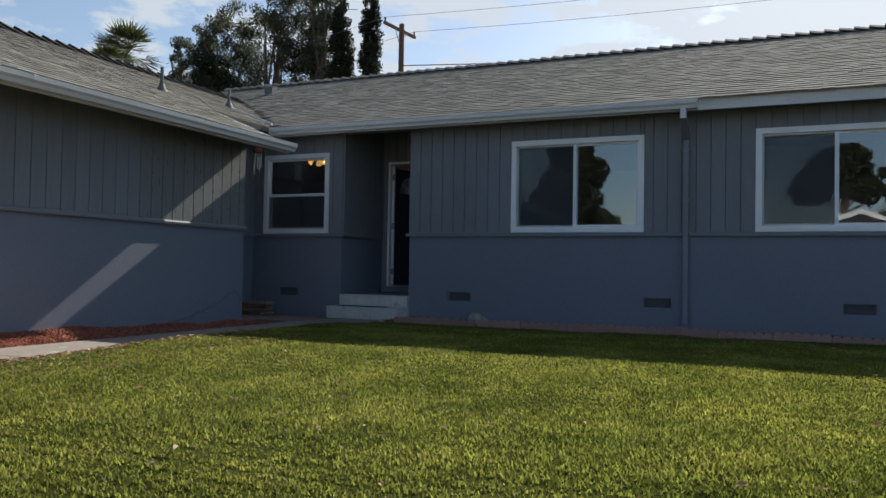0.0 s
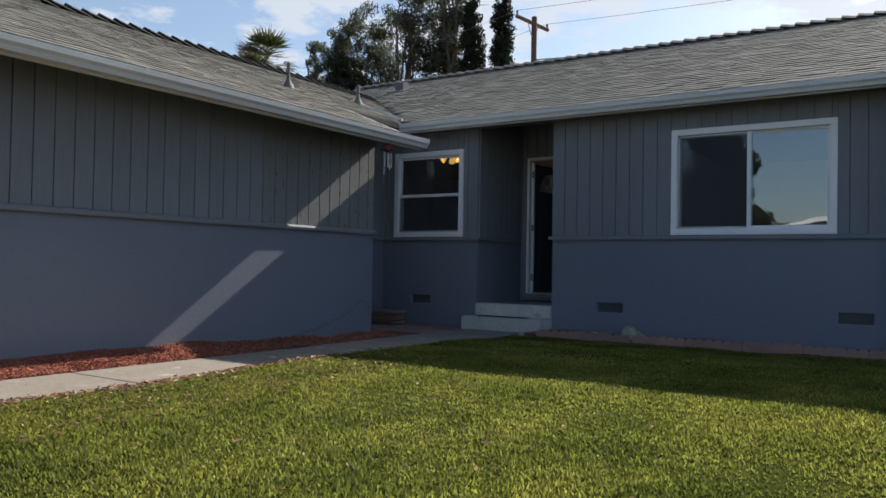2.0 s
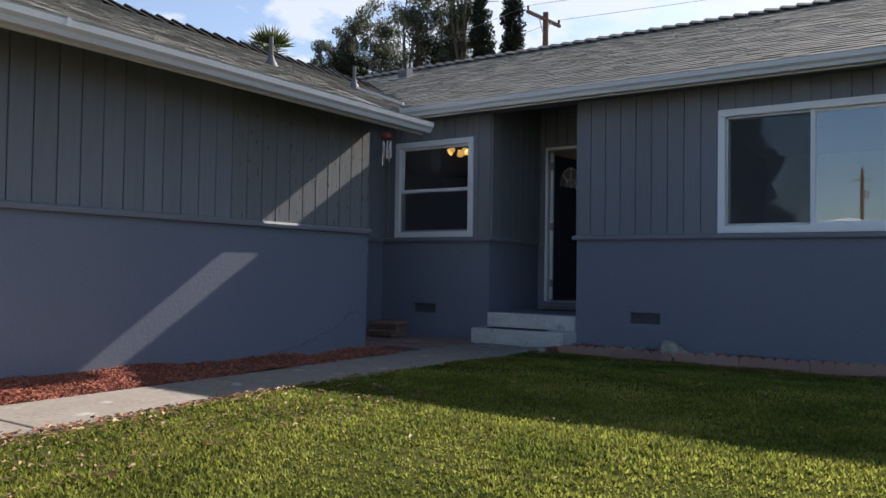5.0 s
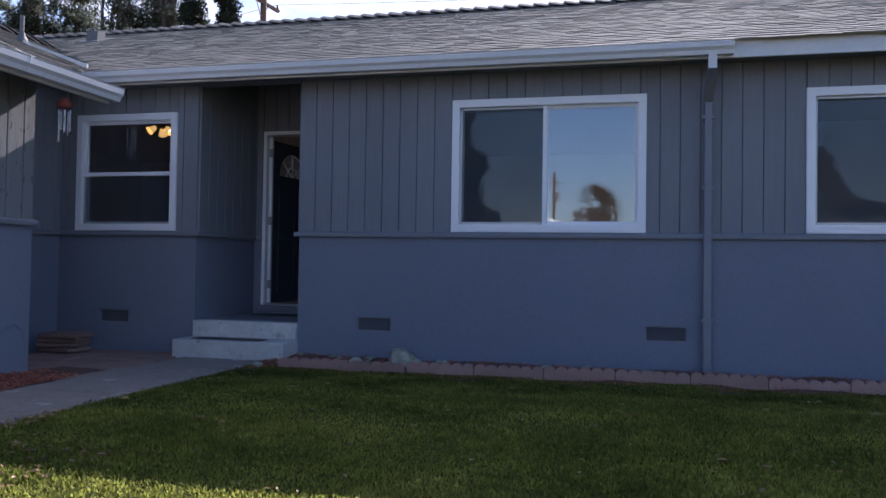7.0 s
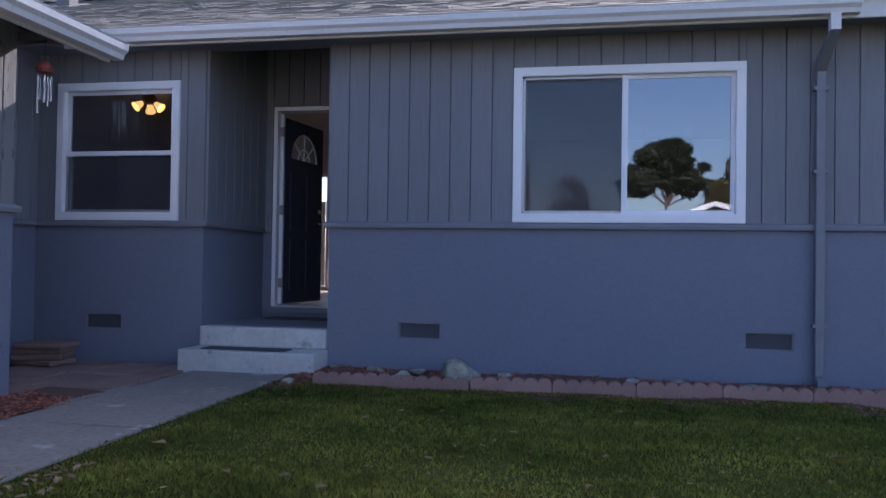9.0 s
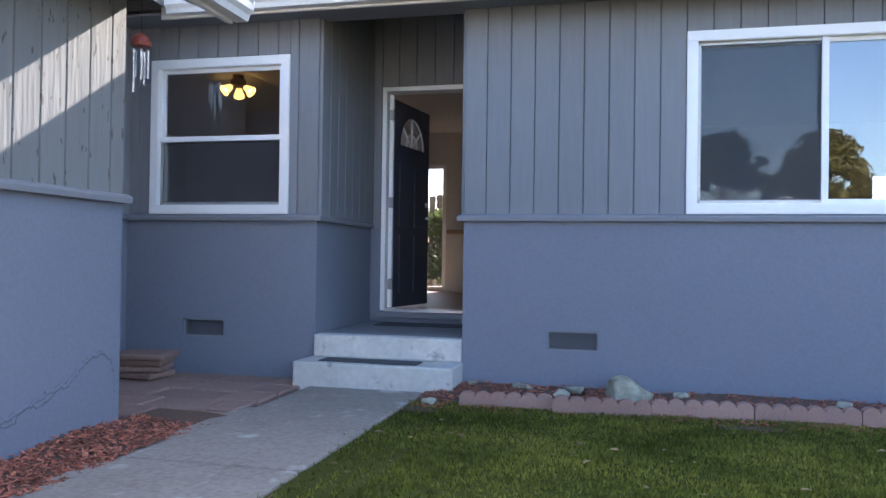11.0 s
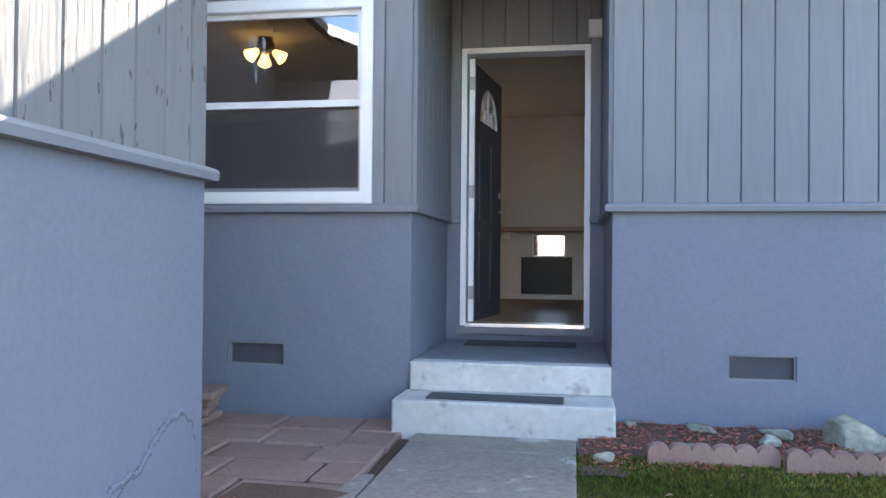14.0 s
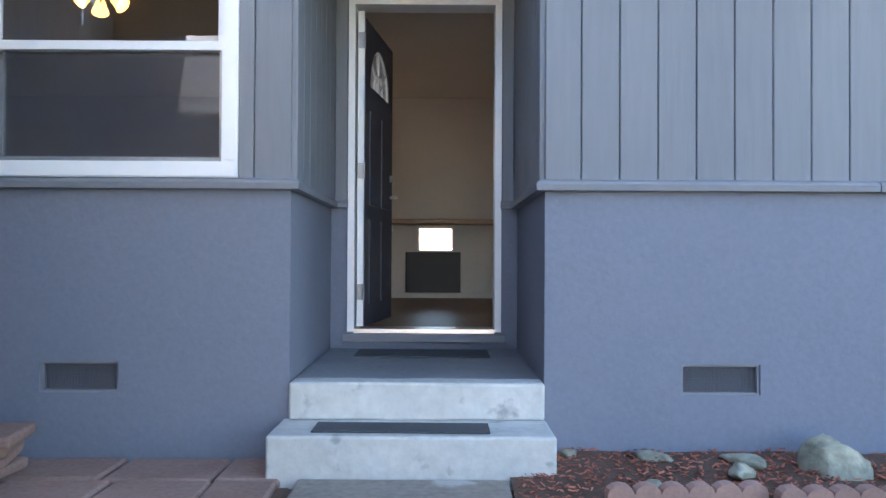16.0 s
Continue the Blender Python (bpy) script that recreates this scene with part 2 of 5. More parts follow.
M_VENT = mat("vent_mesh", (0.115, 0.124, 0.147), 0.8, 0.15, 90, 4, 0.1)
M_BLACK = mat("black_iron", (0.02, 0.02, 0.022), 0.5, 0.1)
M_INWALL = mat("interior_plaster", (0.57, 0.555, 0.53), 0.85, 0.06, 30, 1, 0.08)
M_INFLOOR = mat("interior_wood_floor", (0.22, 0.14, 0.09), 0.4, 0.2, 12, 2, 0.05, stretch=(1, 0.15, 1))
M_WOOD = mat("fence_wood", (0.34, 0.27, 0.20), 0.9, 0.25, 40, 3, 0.3, random_by="object", random_amount=0.2)
M_POLE = mat("pole_wood", (0.15, 0.09, 0.06), 0.9, 0.25, 40, 2, 0.3, stretch=(1, 1, 0.1))
M_BARK = mat("bark", (0.13, 0.10, 0.075), 0.95, 0.3, 18, 3, 0.8)
M_LEAF_EUC = leaf_mat("leaf_grey_green", (0.09, 0.105, 0.068), (0.13, 0.145, 0.10), trans=0.4)
M_LEAF_DARK = leaf_mat("leaf_dark", (0.030, 0.038, 0.022), (0.045, 0.055, 0.03), trans=0.15)
M_LEAF_CYP = leaf_mat("leaf_cypress", (0.022, 0.030, 0.018), (0.035, 0.045, 0.025), trans=0.12)
M_LEAF_PALM = leaf_mat("leaf_palm", (0.085, 0.11, 0.04), (0.11, 0.125, 0.05))
M_LEAF_BACK = leaf_mat("leaf_olive", (0.09, 0.095, 0.035), (0.15, 0.12, 0.05))
M_GRASS = leaf_mat("grass_blade", (0.112, 0.168, 0.026), (0.262, 0.24, 0.055), amount=0.42, trans=0.66, grain=11.0, stain=1.7, vary=0.55)
M_LEAF_DRY = leaf_mat("leaf_dry_brown", (0.16, 0.10, 0.06), (0.20, 0.14, 0.08))
M_DRY = leaf_mat("dry_leaf", (0.27, 0.15, 0.07), (0.38, 0.28, 0.16), amount=0.5, trans=0.2)
M_RED = mat("red_chime_wood", (0.24, 0.05, 0.03), 0.5, 0.15)
M_TUBE = mat("chime_tube", (0.75, 0.75, 0.76), 0.25, 0.05, metal=0.9)
M_WIRE = mat("wire", (0.16, 0.16, 0.17), 0.6, 0.05)
M_ASPHALT = mat("asphalt", (0.05, 0.05, 0.052), 0.95, 0.2, 150, 0.6, 0.3)
M_FARHOUSE = mat("beige_stucco", (0.50, 0.44, 0.35), 0.9, 0.08, 20, 0.6, 0.2)
M_HILL = mat("hill", (0.13, 0.12, 0.085), 1.0, 0.25, 0.05, 0.01, 0)
M_LAMPMETAL = mat("bronze", (0.10, 0.065, 0.035), 0.4, 0.1, metal=0.8)


def glass(name, tint=(0.9, 0.93, 0.95), gloss=0.10):
    m = bpy.data.materials.new(name)
    m.use_nodes = True
    nt = m.node_tree
    nt.nodes.remove(nt.nodes["Principled BSDF"])
    lw = nt.nodes.new("ShaderNodeLayerWeight")
    lw.inputs["Blend"].default_value = 0.5
    pw = nt.nodes.new("ShaderNodeMath")
    pw.operation = "POWER"
    pw.inputs[1].default_value = 4.0
    nt.links.new(lw.outputs["Facing"], pw.inputs[0])
    fr = nt.nodes.new("ShaderNodeMath")
    fr.operation = "MULTIPLY_ADD"
    fr.inputs[1].default_value, fr.inputs[2].default_value = 0.80, gloss
    nt.links.new(pw.outputs[0], fr.inputs[0])
    gl = nt.nodes.new("ShaderNodeBsdfGlossy")
    gl.inputs["Roughness"].default_value = 0.0
    gl.inputs["Color"].default_value = (0.95, 0.97, 1.0, 1)
    tr = nt.nodes.new("ShaderNodeBsdfTransparent")
    tr.inputs["Color"].default_value = (*tint, 1)
    mx = nt.nodes.new("ShaderNodeMixShader")
    nt.links.new(fr.outputs[0], mx.inputs[0])
    nt.links.new(tr.outputs[0], mx.inputs[1])
    nt.links.new(gl.outputs[0], mx.inputs[2])
    nt.links.new(mx.outputs[0], nt.nodes["Material Output"].inputs[0])
    return m


def screen_cloth():
    m = bpy.data.materials.new("insect_screen")
    m.use_nodes = True
    nt = m.node_tree
    b = nt.nodes["Principled BSDF"]
    b.inputs["Base Color"].default_value = (0.05, 0.055, 0.065, 1)
    b.inputs["Roughness"].default_value = 0.7
    tr = nt.nodes.new("ShaderNodeBsdfTransparent")
    mx = nt.nodes.new("ShaderNodeMixShader")
    mx.inputs[0].default_value = 0.36
    nt.links.new(tr.outputs[0], mx.inputs[1])
    nt.links.new(b.outputs[0], mx.inputs[2])
    nt.links.new(mx.outputs[0], nt.nodes["Material Output"].inputs[0])
    return m


def glow(name, colour, strength):
    m = bpy.data.materials.new(name)
    m.use_nodes = True
    b = m.node_tree.nodes["Principled BSDF"]
    b.inputs["Base Color"].default_value = (*colour, 1)
    b.inputs["Emission Color"].default_value = (*colour, 1)
    b.inputs["Emission Strength"].default_value = strength
    return m


M_GLASS = glass("window_glass")
M_SCREEN = screen_cloth()
M_SHADE = glow("amber_lamp_shade", (1.0, 0.58, 0.16), 0.42)
M_BULB = glow("bulb", (1.0, 0.85, 0.45), 1.6)

# ---------------------------------------------------------------- the plan (metres)
WALL_Y = 12.10          # front wall of the house
GAR_X = -7.45           # garage wall beside the path
GAR_END = 10.18         # rear corner of the garage wall
NOOK_X = -8.78          # side wall of the nook
REC_L, REC_R, REC_Y = -7.07, -5.88, 13.43   # porch recess
LEDGE0, LEDGE1 = 1.255, 1.30
EAVE_Z, PITCH = 2.97, 0.417
RIDGE_Y = 16.45
EAST, WEST = 7.0, -17.0
GE_X, GE_Z, GR_X = -6.93, 2.46, -10.75      # garage eave and ridge
GAR_FRONT = 0.4
WINS = {"window_1": (-8.567, -7.318, 1.31, 2.592), "window_2": (-4.27, -2.413, 1.31, 2.61), "window_3": (-1.037, 0.82, 1.31, 2.61)}
VENTS = [(-8.24, -7.87), (-5.24, -4.87), (-2.41, -2.04), (-0.06, 0.31), (3.0, 3.37)]
BAND = 0.18


def cut_wall(xs, zs, holes, a, b, axis):
    """Wall cells on a grid, leaving out the holes; axis is the way of its thickness."""
    holes = [(max(h[0], xs[0]), min(h[1], xs[-1]), max(h[2], zs[0]), min(h[3], zs[-1])) for h in holes]
    xs = sorted(set(list(xs) + [h for ho in holes for h in ho[:2]]))
    zs = sorted(set(list(zs) + [h for ho in holes for h in ho[2:]]))
    bm = bmesh.new()
    for xa, xb in zip(xs, xs[1:]):
        for za, zb in zip(zs, zs[1:]):
            cx, cz = (xa + xb) / 2, (za + zb) / 2
            if any(h[0] < cx < h[1] and h[2] < cz < h[3] for h in holes):
                continue
            if axis == "y":
                box(bm, xa, xb, a, b, za, zb)
            else:
                box(bm, a, b, xa, xb, za, zb)
    return bm


def structure(ob, label, category):
    return tagged(ob, label, category, kind="structure")


# ---------------------------------------------------------------- ground
def ground_grid(x0, x1, y0, y1, nx, ny, h):
    bm = bmesh.new()
    g = [[bm.verts.new((x0 + (x1 - x0) * i / nx, y0 + (y1 - y0) * j / ny, h(x0 + (x1 - x0) * i / nx, y0 + (y1 - y0) * j / ny))) for j in range(ny + 1)] for i in range(nx + 1)]
    for i in range(nx):
        for j in range(ny):
            bm.faces.new((g[i][j], g[i + 1][j], g[i + 1][j + 1], g[i][j + 1]))
    return bm


def lawn_h(x, y):
    edge = min(1.0, max(0.0, (x + 6.12) / 0.5))
    crown = max(0.0, min(1.0, (y - 5.6) / 1.4)) * max(0.0, min(1.0, (10.6 - y) / 1.6))
    dip = max(0.0, min(1.0, (y - 9.6) / 1.6))
    return 0.06 * crown * edge - 0.055 * dip * edge - 0.01 + 0.06 * edge - 0.065 * max(0.0, 4.2 - y) + 0.018 * noise.noise(Vector((x * 0.9, y * 0.9, 3.0))) * edge


structure(part("ground", prism(bmesh.new(), [(-2500, -1.6), (2500, -1.6), (2500, -0.035), (4.2, -0.035), (-7.0, -0.74), (-2500, -0.74)], "x", -2500, 2500), M_SOIL), "bare brown soil reaching out to the horizon", "ground")
structure(part("lawn", ground_grid(-6.12, 9.0, -7.0, 11.55, 120, 140, lawn_h), M_TURF, smooth=True), "green front lawn turf beside the concrete path", "lawn")
structure(part("road", boxes((-80, 80, -17.5, -9.0, -0.9, -0.715)), M_ASPHALT), "dark asphalt street in front of the house", "road")
structure(part("kerb", soft_box(-80, 80, -9.0, -8.8, -0.9, -0.60, 0.02), M_CONC), "pale concrete kerb along the street", "kerb")
structure(part("pavement", boxes((-80, 80, -8.8, -7.0, -0.9, -0.61)), M_CONC), "pale concrete pavement along the street", "pavement")

path = empty("path", (0, 0, 0))
structure(path, "worn pale concrete garden path leading to the steps", "path")
yy = -6.9
while yy < 11.7:
    y2 = min(yy + 1.83, 11.735)
    slab = part("slab", soft_box(-6.96, -6.08, 0.004, y2 - yy - 0.004, -0.09, 0.0, 0.012), M_CONC, path)
    za, zb = [0.012 - 0.065 * max(0.0, 4.2 - q) for q in (yy, y2)]
    slab.matrix_local = pose(0, yy, za, math.degrees(math.atan2(zb - za, y2 - yy)))
    yy = y2
path_curb = part("mortar_strip", soft_box(-7.07, -6.97, 8.6, 10.9, -0.05, 0.006, 0.01), M_CONC)
structure(path_curb, "crumbling pale mortar strip along the path", "mortar")


def bed_h(x, y):
    return 0.0 + 0.03 * noise.noise(Vector((x * 2.1, y * 2.1, 7.0))) + max(0.0, min(1.0, (-6.98 - x) / 0.45)) * (0.03 + 0.05 * max(0.0, min(1.0, (9.4 - y) / 1.8)))


structure(part("mulch_bed", ground_grid(GAR_X - 0.02, -7.0, 3.4, 10.6, 8, 160, bed_h), M_SOIL, smooth=True), "dark soil bed between garage wall and path", "garden bed")


def fbed_h(x, y):
    return -0.01 + 0.05 * max(0.0, min(1.0, (y - 11.4) / 0.5)) + 0.025 * noise.noise(Vector((x * 3, y * 3, 1.0)))


structure(part("front_bed", ground_grid(-6.07, EAST, 11.1, WALL_Y + 0.02, 160, 14, fbed_h), M_SOIL, smooth=True), "reddish soil bed along the foot of the house wall", "garden bed")
structure(part("nook_soil", ground_grid(NOOK_X - 0.02, -7.0, 10.15, WALL_Y + 0.02, 12, 14, lambda x, y: -0.03), M_SOIL), "dark soil under loose flagstones in the nook", "ground")

# ---------------------------------------------------------------- house walls
RECESS_HOLE = (REC_L, REC_R, -0.2, 3.2)
holes = [RECESS_HOLE] + [(a, b, 0.304, 0.448) for a, b in VENTS]
wall_low = structure(part("wall_front_lower", cut_wall((NOOK_X - 0.1, EAST), (-0.2, LEDGE0), holes, WALL_Y, WALL_Y + 0.2, "y"), M_STUCCO), "slate blue-grey painted stucco lower front wall", "wall")
holes = [RECESS_HOLE] + list(WINS.values())
wall_up = structure(part("wall_front_upper", cut_wall((NOOK_X - 0.1, EAST), (LEDGE0, 2.96), holes, WALL_Y + 0.02, WALL_Y + 0.2, "y"), M_DARKGAP), "grey painted vertical board siding on the front wall", "wall")
UND = lambda y: EAVE_Z + PITCH * (y - 11.69) - 0.10     # underside of the roof
side = [(WALL_Y + 0.2, -0.2), (REC_Y + 0.1, -0.2), (REC_Y + 0.1, UND(REC_Y + 0.1)), (WALL_Y + 0.2, UND(WALL_Y + 0.2))]
wall_recess_left = structure(part("wall_recess_left", prism(bmesh.new(), side, "x", REC_L - 0.18, REC_L), M_STUCCO), "slate grey stucco side wall of the porch recess", "wall")
wall_recess_right = structure(part("wall_recess_right", prism(bmesh.new(), side, "x", REC_R, REC_R + 0.18), M_STUCCO), "slate grey stucco side wall of the porch recess", "wall")
wall_door = structure(part("wall_door", cut_wall((REC_L, REC_R), (0.2, 3.45), [(-6.93, -6.015, 0.46, 2.575)], REC_Y, REC_Y + 0.16, "y"), M_STUCCO), "slate grey wall around the front door", "wall")
# the recess ceiling's dark colour stands in for the shade up there
structure(part("ceiling_recess", prism(bmesh.new(), [(WALL_Y, UND(WALL_Y) - 0.02), (REC_Y + 0.1, UND(REC_Y + 0.1) - 0.02), (REC_Y + 0.1, UND(REC_Y + 0.1) - 0.004), (WALL_Y, UND(WALL_Y) - 0.004)], "x", REC_L, REC_R), M_RECESS_SHADE), "boards over the porch recess, coloured dark for its shade", "ceiling")
wall_gar = structure(part("wall_garage", boxes((GAR_X - 0.2, GAR_X, GAR_FRONT + 1.0, GAR_END, -0.2, LEDGE0)), M_STUCCO), "slate blue-grey stucco lower garage wall", "wall")
wall_gar_up = structure(part("wall_garage_upper", boxes((GAR_X - 0.2, GAR_X - 0.02, GAR_FRONT + 1.0, GAR_END, LEDGE0, 2.62)), M_DARKGAP), "grey vertical board siding on the garage", "wall")
structure(part("wall_garage_end", boxes((NOOK_X - 0.2, GAR_X - 0.2, GAR_END - 0.2, GAR_END, -0.2, 2.55)), M_STUCCO), "grey stucco rear end of the garage wall", "wall")
wall_nook = structure(part("wall_nook", boxes((NOOK_X - 0.2, NOOK_X, GAR_END, WALL_Y + 0.1, -0.2, 3.05)), M_STUCCO), "grey stucco side wall of the nook", "wall")
structure(part("wall_garage_street", prism(bmesh.new(), [(-14.05, -0.6), (GAR_X - 0.2, -0.6), (GAR_X - 0.2, 2.62), (GR_X, 3.92), (-14.05, 2.55)], "y", GAR_FRONT + 1.0, GAR_FRONT + 1.2), M_STUCCO), "grey stucco street wall of the garage", "wall")
structure(part("wall_east", boxes((EAST - 0.2, EAST, WALL_Y + 0.2, 20.5, -0.2, 2.95)), M_STUCCO), "slate grey stucco end wall of the house", "wall")
BACK_Y = 18.2
GD = (-8.55, -7.45, 0.47, 2.45)      # glazed rear door
structure(part("wall_rear", cut_wall((-17.0, EAST - 0.2), (-0.2, 2.95), [GD, (-1.40, -1.02, 1.84, 2.23)], BACK_Y, BACK_Y + 0.2, "y"), M_INWALL), "beige plaster rear wall of the house", "wall")
structure(part("wall_west", boxes((-12.2, -12.0, WALL_Y + 0.2, BACK_Y, -0.2, 2.95)), M_INWALL), "beige plaster inner wall", "wall")
structure(part("wall_partition", boxes((-5.2, -5.08, WALL_Y + 0.2, BACK_Y, 0.4, 2.9)), M_INWALL), "beige plaster partition wall", "wall")
structure(part("wall_partition_bedroom", boxes((-1.8, -1.68, WALL_Y + 0.2, 14.6, 0.4, 2.9)), M_INWALL), "beige plaster partition wall", "wall")
structure(part("wall_bedroom_rear", boxes((-1.68, EAST - 0.2, 15.40, 15.50, 0.4, 2.9)), M_INWALL), "beige plaster wall behind the bedroom", "wall")
structure(part("floor", boxes((-12, REC_L - 0.18, WALL_Y + 0.2, BACK_Y, 0.3, 0.455), (REC_R + 0.18, EAST - 0.2, WALL_Y + 0.2, BACK_Y, 0.3, 0.455), (REC_L - 0.18, REC_R + 0.18, REC_Y + 0.16, BACK_Y, 0.3, 0.455)), M_INFLOOR), "dark wooden floor inside the house", "floor")
structure(part("ceiling", boxes((-12, REC_L - 0.18, WALL_Y + 0.2, BACK_Y, 2.945, 2.98), (REC_R + 0.18, EAST - 0.2, WALL_Y + 0.2, BACK_Y, 2.945, 2.98), (REC_L - 0.18, REC_R + 0.18, REC_Y + 0.16, BACK_Y, 2.945, 2.98)), M_INWALL), "plain pale ceiling inside the house", "ceiling")


# boards: each a plank of its own, cut round the windows
BOARD_MESHES = {}


def board(w, h, parent, at, turn=0.0, material=M_BOARD):
    key = (round(w, 3), round(h, 3), material.name)
    if key not in BOARD_MESHES:
        bm = bmesh.new()
        prism(bm, [(0, 0), (w, 0), (w, -0.018), (w - 0.004, -0.024), (0.004, -0.024), (0, -0.018)], "z", 0, h)
        me = bpy.data.meshes.new("board")
        bm.to_mesh(me)
        bm.free()
        me.materials.append(material)
        BOARD_MESHES[key] = me
    ob = new("board", BOARD_MESHES[key])
    ob.parent = parent
    ob.matrix_local = pose(*at, 0, 0, turn)
    return ob


def boards_front(x0, x1, phase, parent):
    k = math.floor((x0 - phase) / BAND)
    while phase + k * BAND < x1:
        a, b = max(x0, phase + k * BAND + 0.002), min(x1, phase + (k + 1) * BAND - 0.002)
        k += 1
        cuts = sorted({a, b, *[e for w in WINS.values() for e in w[:2] if a < e < b]})
        for p, q in zip(cuts, cuts[1:]):
            if q - p < 0.012:
                continue
            inside = any(w[0] < (p + q) / 2 < w[1] for w in WINS.values())
            z0 = 2.60 if inside else LEDGE1
            board(q - p, 2.90 - z0, parent, (p, WALL_Y + 0.02, z0))


boards_front(NOOK_X, REC_L, -7.244, wall_up)
boards_front(REC_R, EAST, -5.711, wall_up)
yb = 9.364 - 0.18 * 46
while yb < GAR_END:
    a, b = max(yb + 0.003, GAR_FRONT + 1.0), min(yb + 0.173, GAR_END)
    if b - a > 0.02:
        board(b - a, 2.58 - LEDGE1, wall_gar_up, (GAR_X - 0.02, a, LEDGE1), 90, M_BOARD_OLD if yb > 8.2 else M_BOARD)
    yb += 0.176

# the same boards line the porch recess and the nook above the ledge
yb = WALL_Y + 0.02
while yb < REC_Y - 0.03:
    w = min(BAND - 0.004, REC_Y - 0.004 - yb)
    h = UND(yb) - 0.03 - LEDGE1
    board(w, h, wall_recess_left, (REC_L, yb, LEDGE1), 90)
    board(w, h, wall_recess_right, (REC_R, yb + w, LEDGE1), -90)
    yb += BAND
for a, b, z0, z1 in ((REC_L + 0.026, -6.966, LEDGE1, 3.28), (-5.98, REC_R - 0.026, LEDGE1, 3.28), (-6.96, -6.80, 2.605, 3.28), (-6.796, -6.63, 2.605, 3.28), (-6.626, -6.45, 2.605, 3.28), (-6.446, -6.27, 2.605, 3.28), (-6.266, -6.09, 2.605, 3.28), (-6.086, -5.984, 2.605, 3.28)):
    board(b - a, z1 - z0, wall_door, (a, REC_Y, z0))
yb = GAR_END + 0.01
while yb < WALL_Y - 0.06:
    board(min(BAND - 0.004, WALL_Y - 0.01 - yb), 2.72 - LEDGE1, wall_nook, (NOOK_X, yb, LEDGE1), 90)
    yb += BAND


def ledge(name, pts, label):
    """A sill moulding that follows pts on plan, with its face to the right of the way."""
    bm = bmesh.new()
    prof = [(0.0, LEDGE0), (0.042, LEDGE0 + 0.002), (0.046, LEDGE0 + 0.03), (0.04, LEDGE1 - 0.002), (0.0, LEDGE1 + 0.012)]
    rows = []
    for i, p in enumerate(pts):
        d0 = (Vector(pts[i]) - Vector(pts[i - 1])).normalized() if i else (Vector(pts[1]) - Vector(pts[0])).normalized()
        d1 = (Vector(pts[i + 1]) - Vector(p)).normalized() if i + 1 < len(pts) else d0
        n0, n1 = Vector((d0.y, -d0.x)), Vector((d1.y, -d1.x))
        n = (n0 + n1) / max(0.2, 1 + n0.dot(n1))
        rows.append([bm.verts.new((p[0] + n.x * o, p[1] + n.y * o, z)) for o, z in prof])
    for r, s in zip(rows, rows[1:]):
        for i in range(len(prof)):
            j = (i + 1) % len(prof)
            bm.faces.new((r[i], s[i], s[j], r[j]))
    bm.faces.new(rows[0])
    bm.faces.new(rows[-1][::-1])
    bmesh.ops.recalc_face_normals(bm, faces=bm.faces[:])
    return structure(part(name, bm, M_TRIM), label, "ledge")


ledge("trim_garage", [(GAR_X, GAR_FRONT + 1.0), (GAR_X, GAR_END + 0.03)], "grey painted wooden ledge along the garage wall")
ledge("trim_west", [(NOOK_X, GAR_END), (NOOK_X, WALL_Y), (REC_L, WALL_Y), (REC_L, REC_Y), (-6.96, REC_Y)], "grey painted wooden ledge round the nook")
ledge("trim_east", [(-5.99, REC_Y), (REC_R, REC_Y), (REC_R, WALL_Y), (-4.33, WALL_Y)], "grey painted wooden ledge beside the porch")
ledge("trim_front", [(-4.325, WALL_Y), (EAST, WALL_Y)], "grey painted wooden ledge along the front wall")

# repaired plaster with a raised, cracked rim at the garage corner
rim = [(8.62, -0.02), (8.72, 0.05), (8.85, 0.085), (9.02, 0.115), (9.18, 0.145), (9.33, 0.195), (9.50, 0.24), (9.62, 0.285), (9.76, 0.305), (9.84, 0.37), (9.93, 0.425), (10.02, 0.435), (10.09, 0.395), (10.12, 0.31), (10.13, 0.20)]
fine_rim = []
for (a, b), (c, d) in zip(rim, rim[1:]):
    for k in range(8):
        t = k / 8
        fine_rim.append((a + (c - a) * t + random.uniform(-0.007, 0.007), b + (d - b) * t + random.uniform(-0.008, 0.008)))
bm = bmesh.new()
prism(bm, fine_rim + [rim[-1], (10.16, 0.14), (10.17, -0.05), (8.62, -0.05)], "x", GAR_X - 0.002, GAR_X + 0.009)
part("plaster_patch", bm, M_STUCCO, wall_gar, "patched stucco with a cracked rim")


def ridge_line(pts, x, out, r_lo, r_hi, material, name, label):
    """A ragged bead that follows pts on the garage wall."""
    bm = bmesh.new()
    for p, q in zip(pts, pts[1:]):
        rod(bm, (x, p[0], p[1] + out), (x, q[0], q[1] + out), random.uniform(r_lo, r_hi), random.uniform(r_lo, r_hi), 6)
    return part(name, bm, material, wall_gar, label)


ridge_line(fine_rim, GAR_X + 0.004, 0.0, 0.008, 0.010, M_STUCCO, "plaster_rim", "lumpy raised rim of the plaster patch")
ridge_line(fine_rim[4:], GAR_X + 0.008, -0.012, 0.002, 0.004, M_CRACK, "crack", "dark crack in the stucco")
inner = [(a - 0.10 + 0.02 * math.sin(b * 40), b - 0.055 + 0.015 * math.sin(a * 31)) for a, b in fine_rim[34:72]]
ridge_line(inner, GAR_X + 0.009, 0.0, 0.0015, 0.004, M_CRACK, "crack", "fine crack inside the plaster patch")

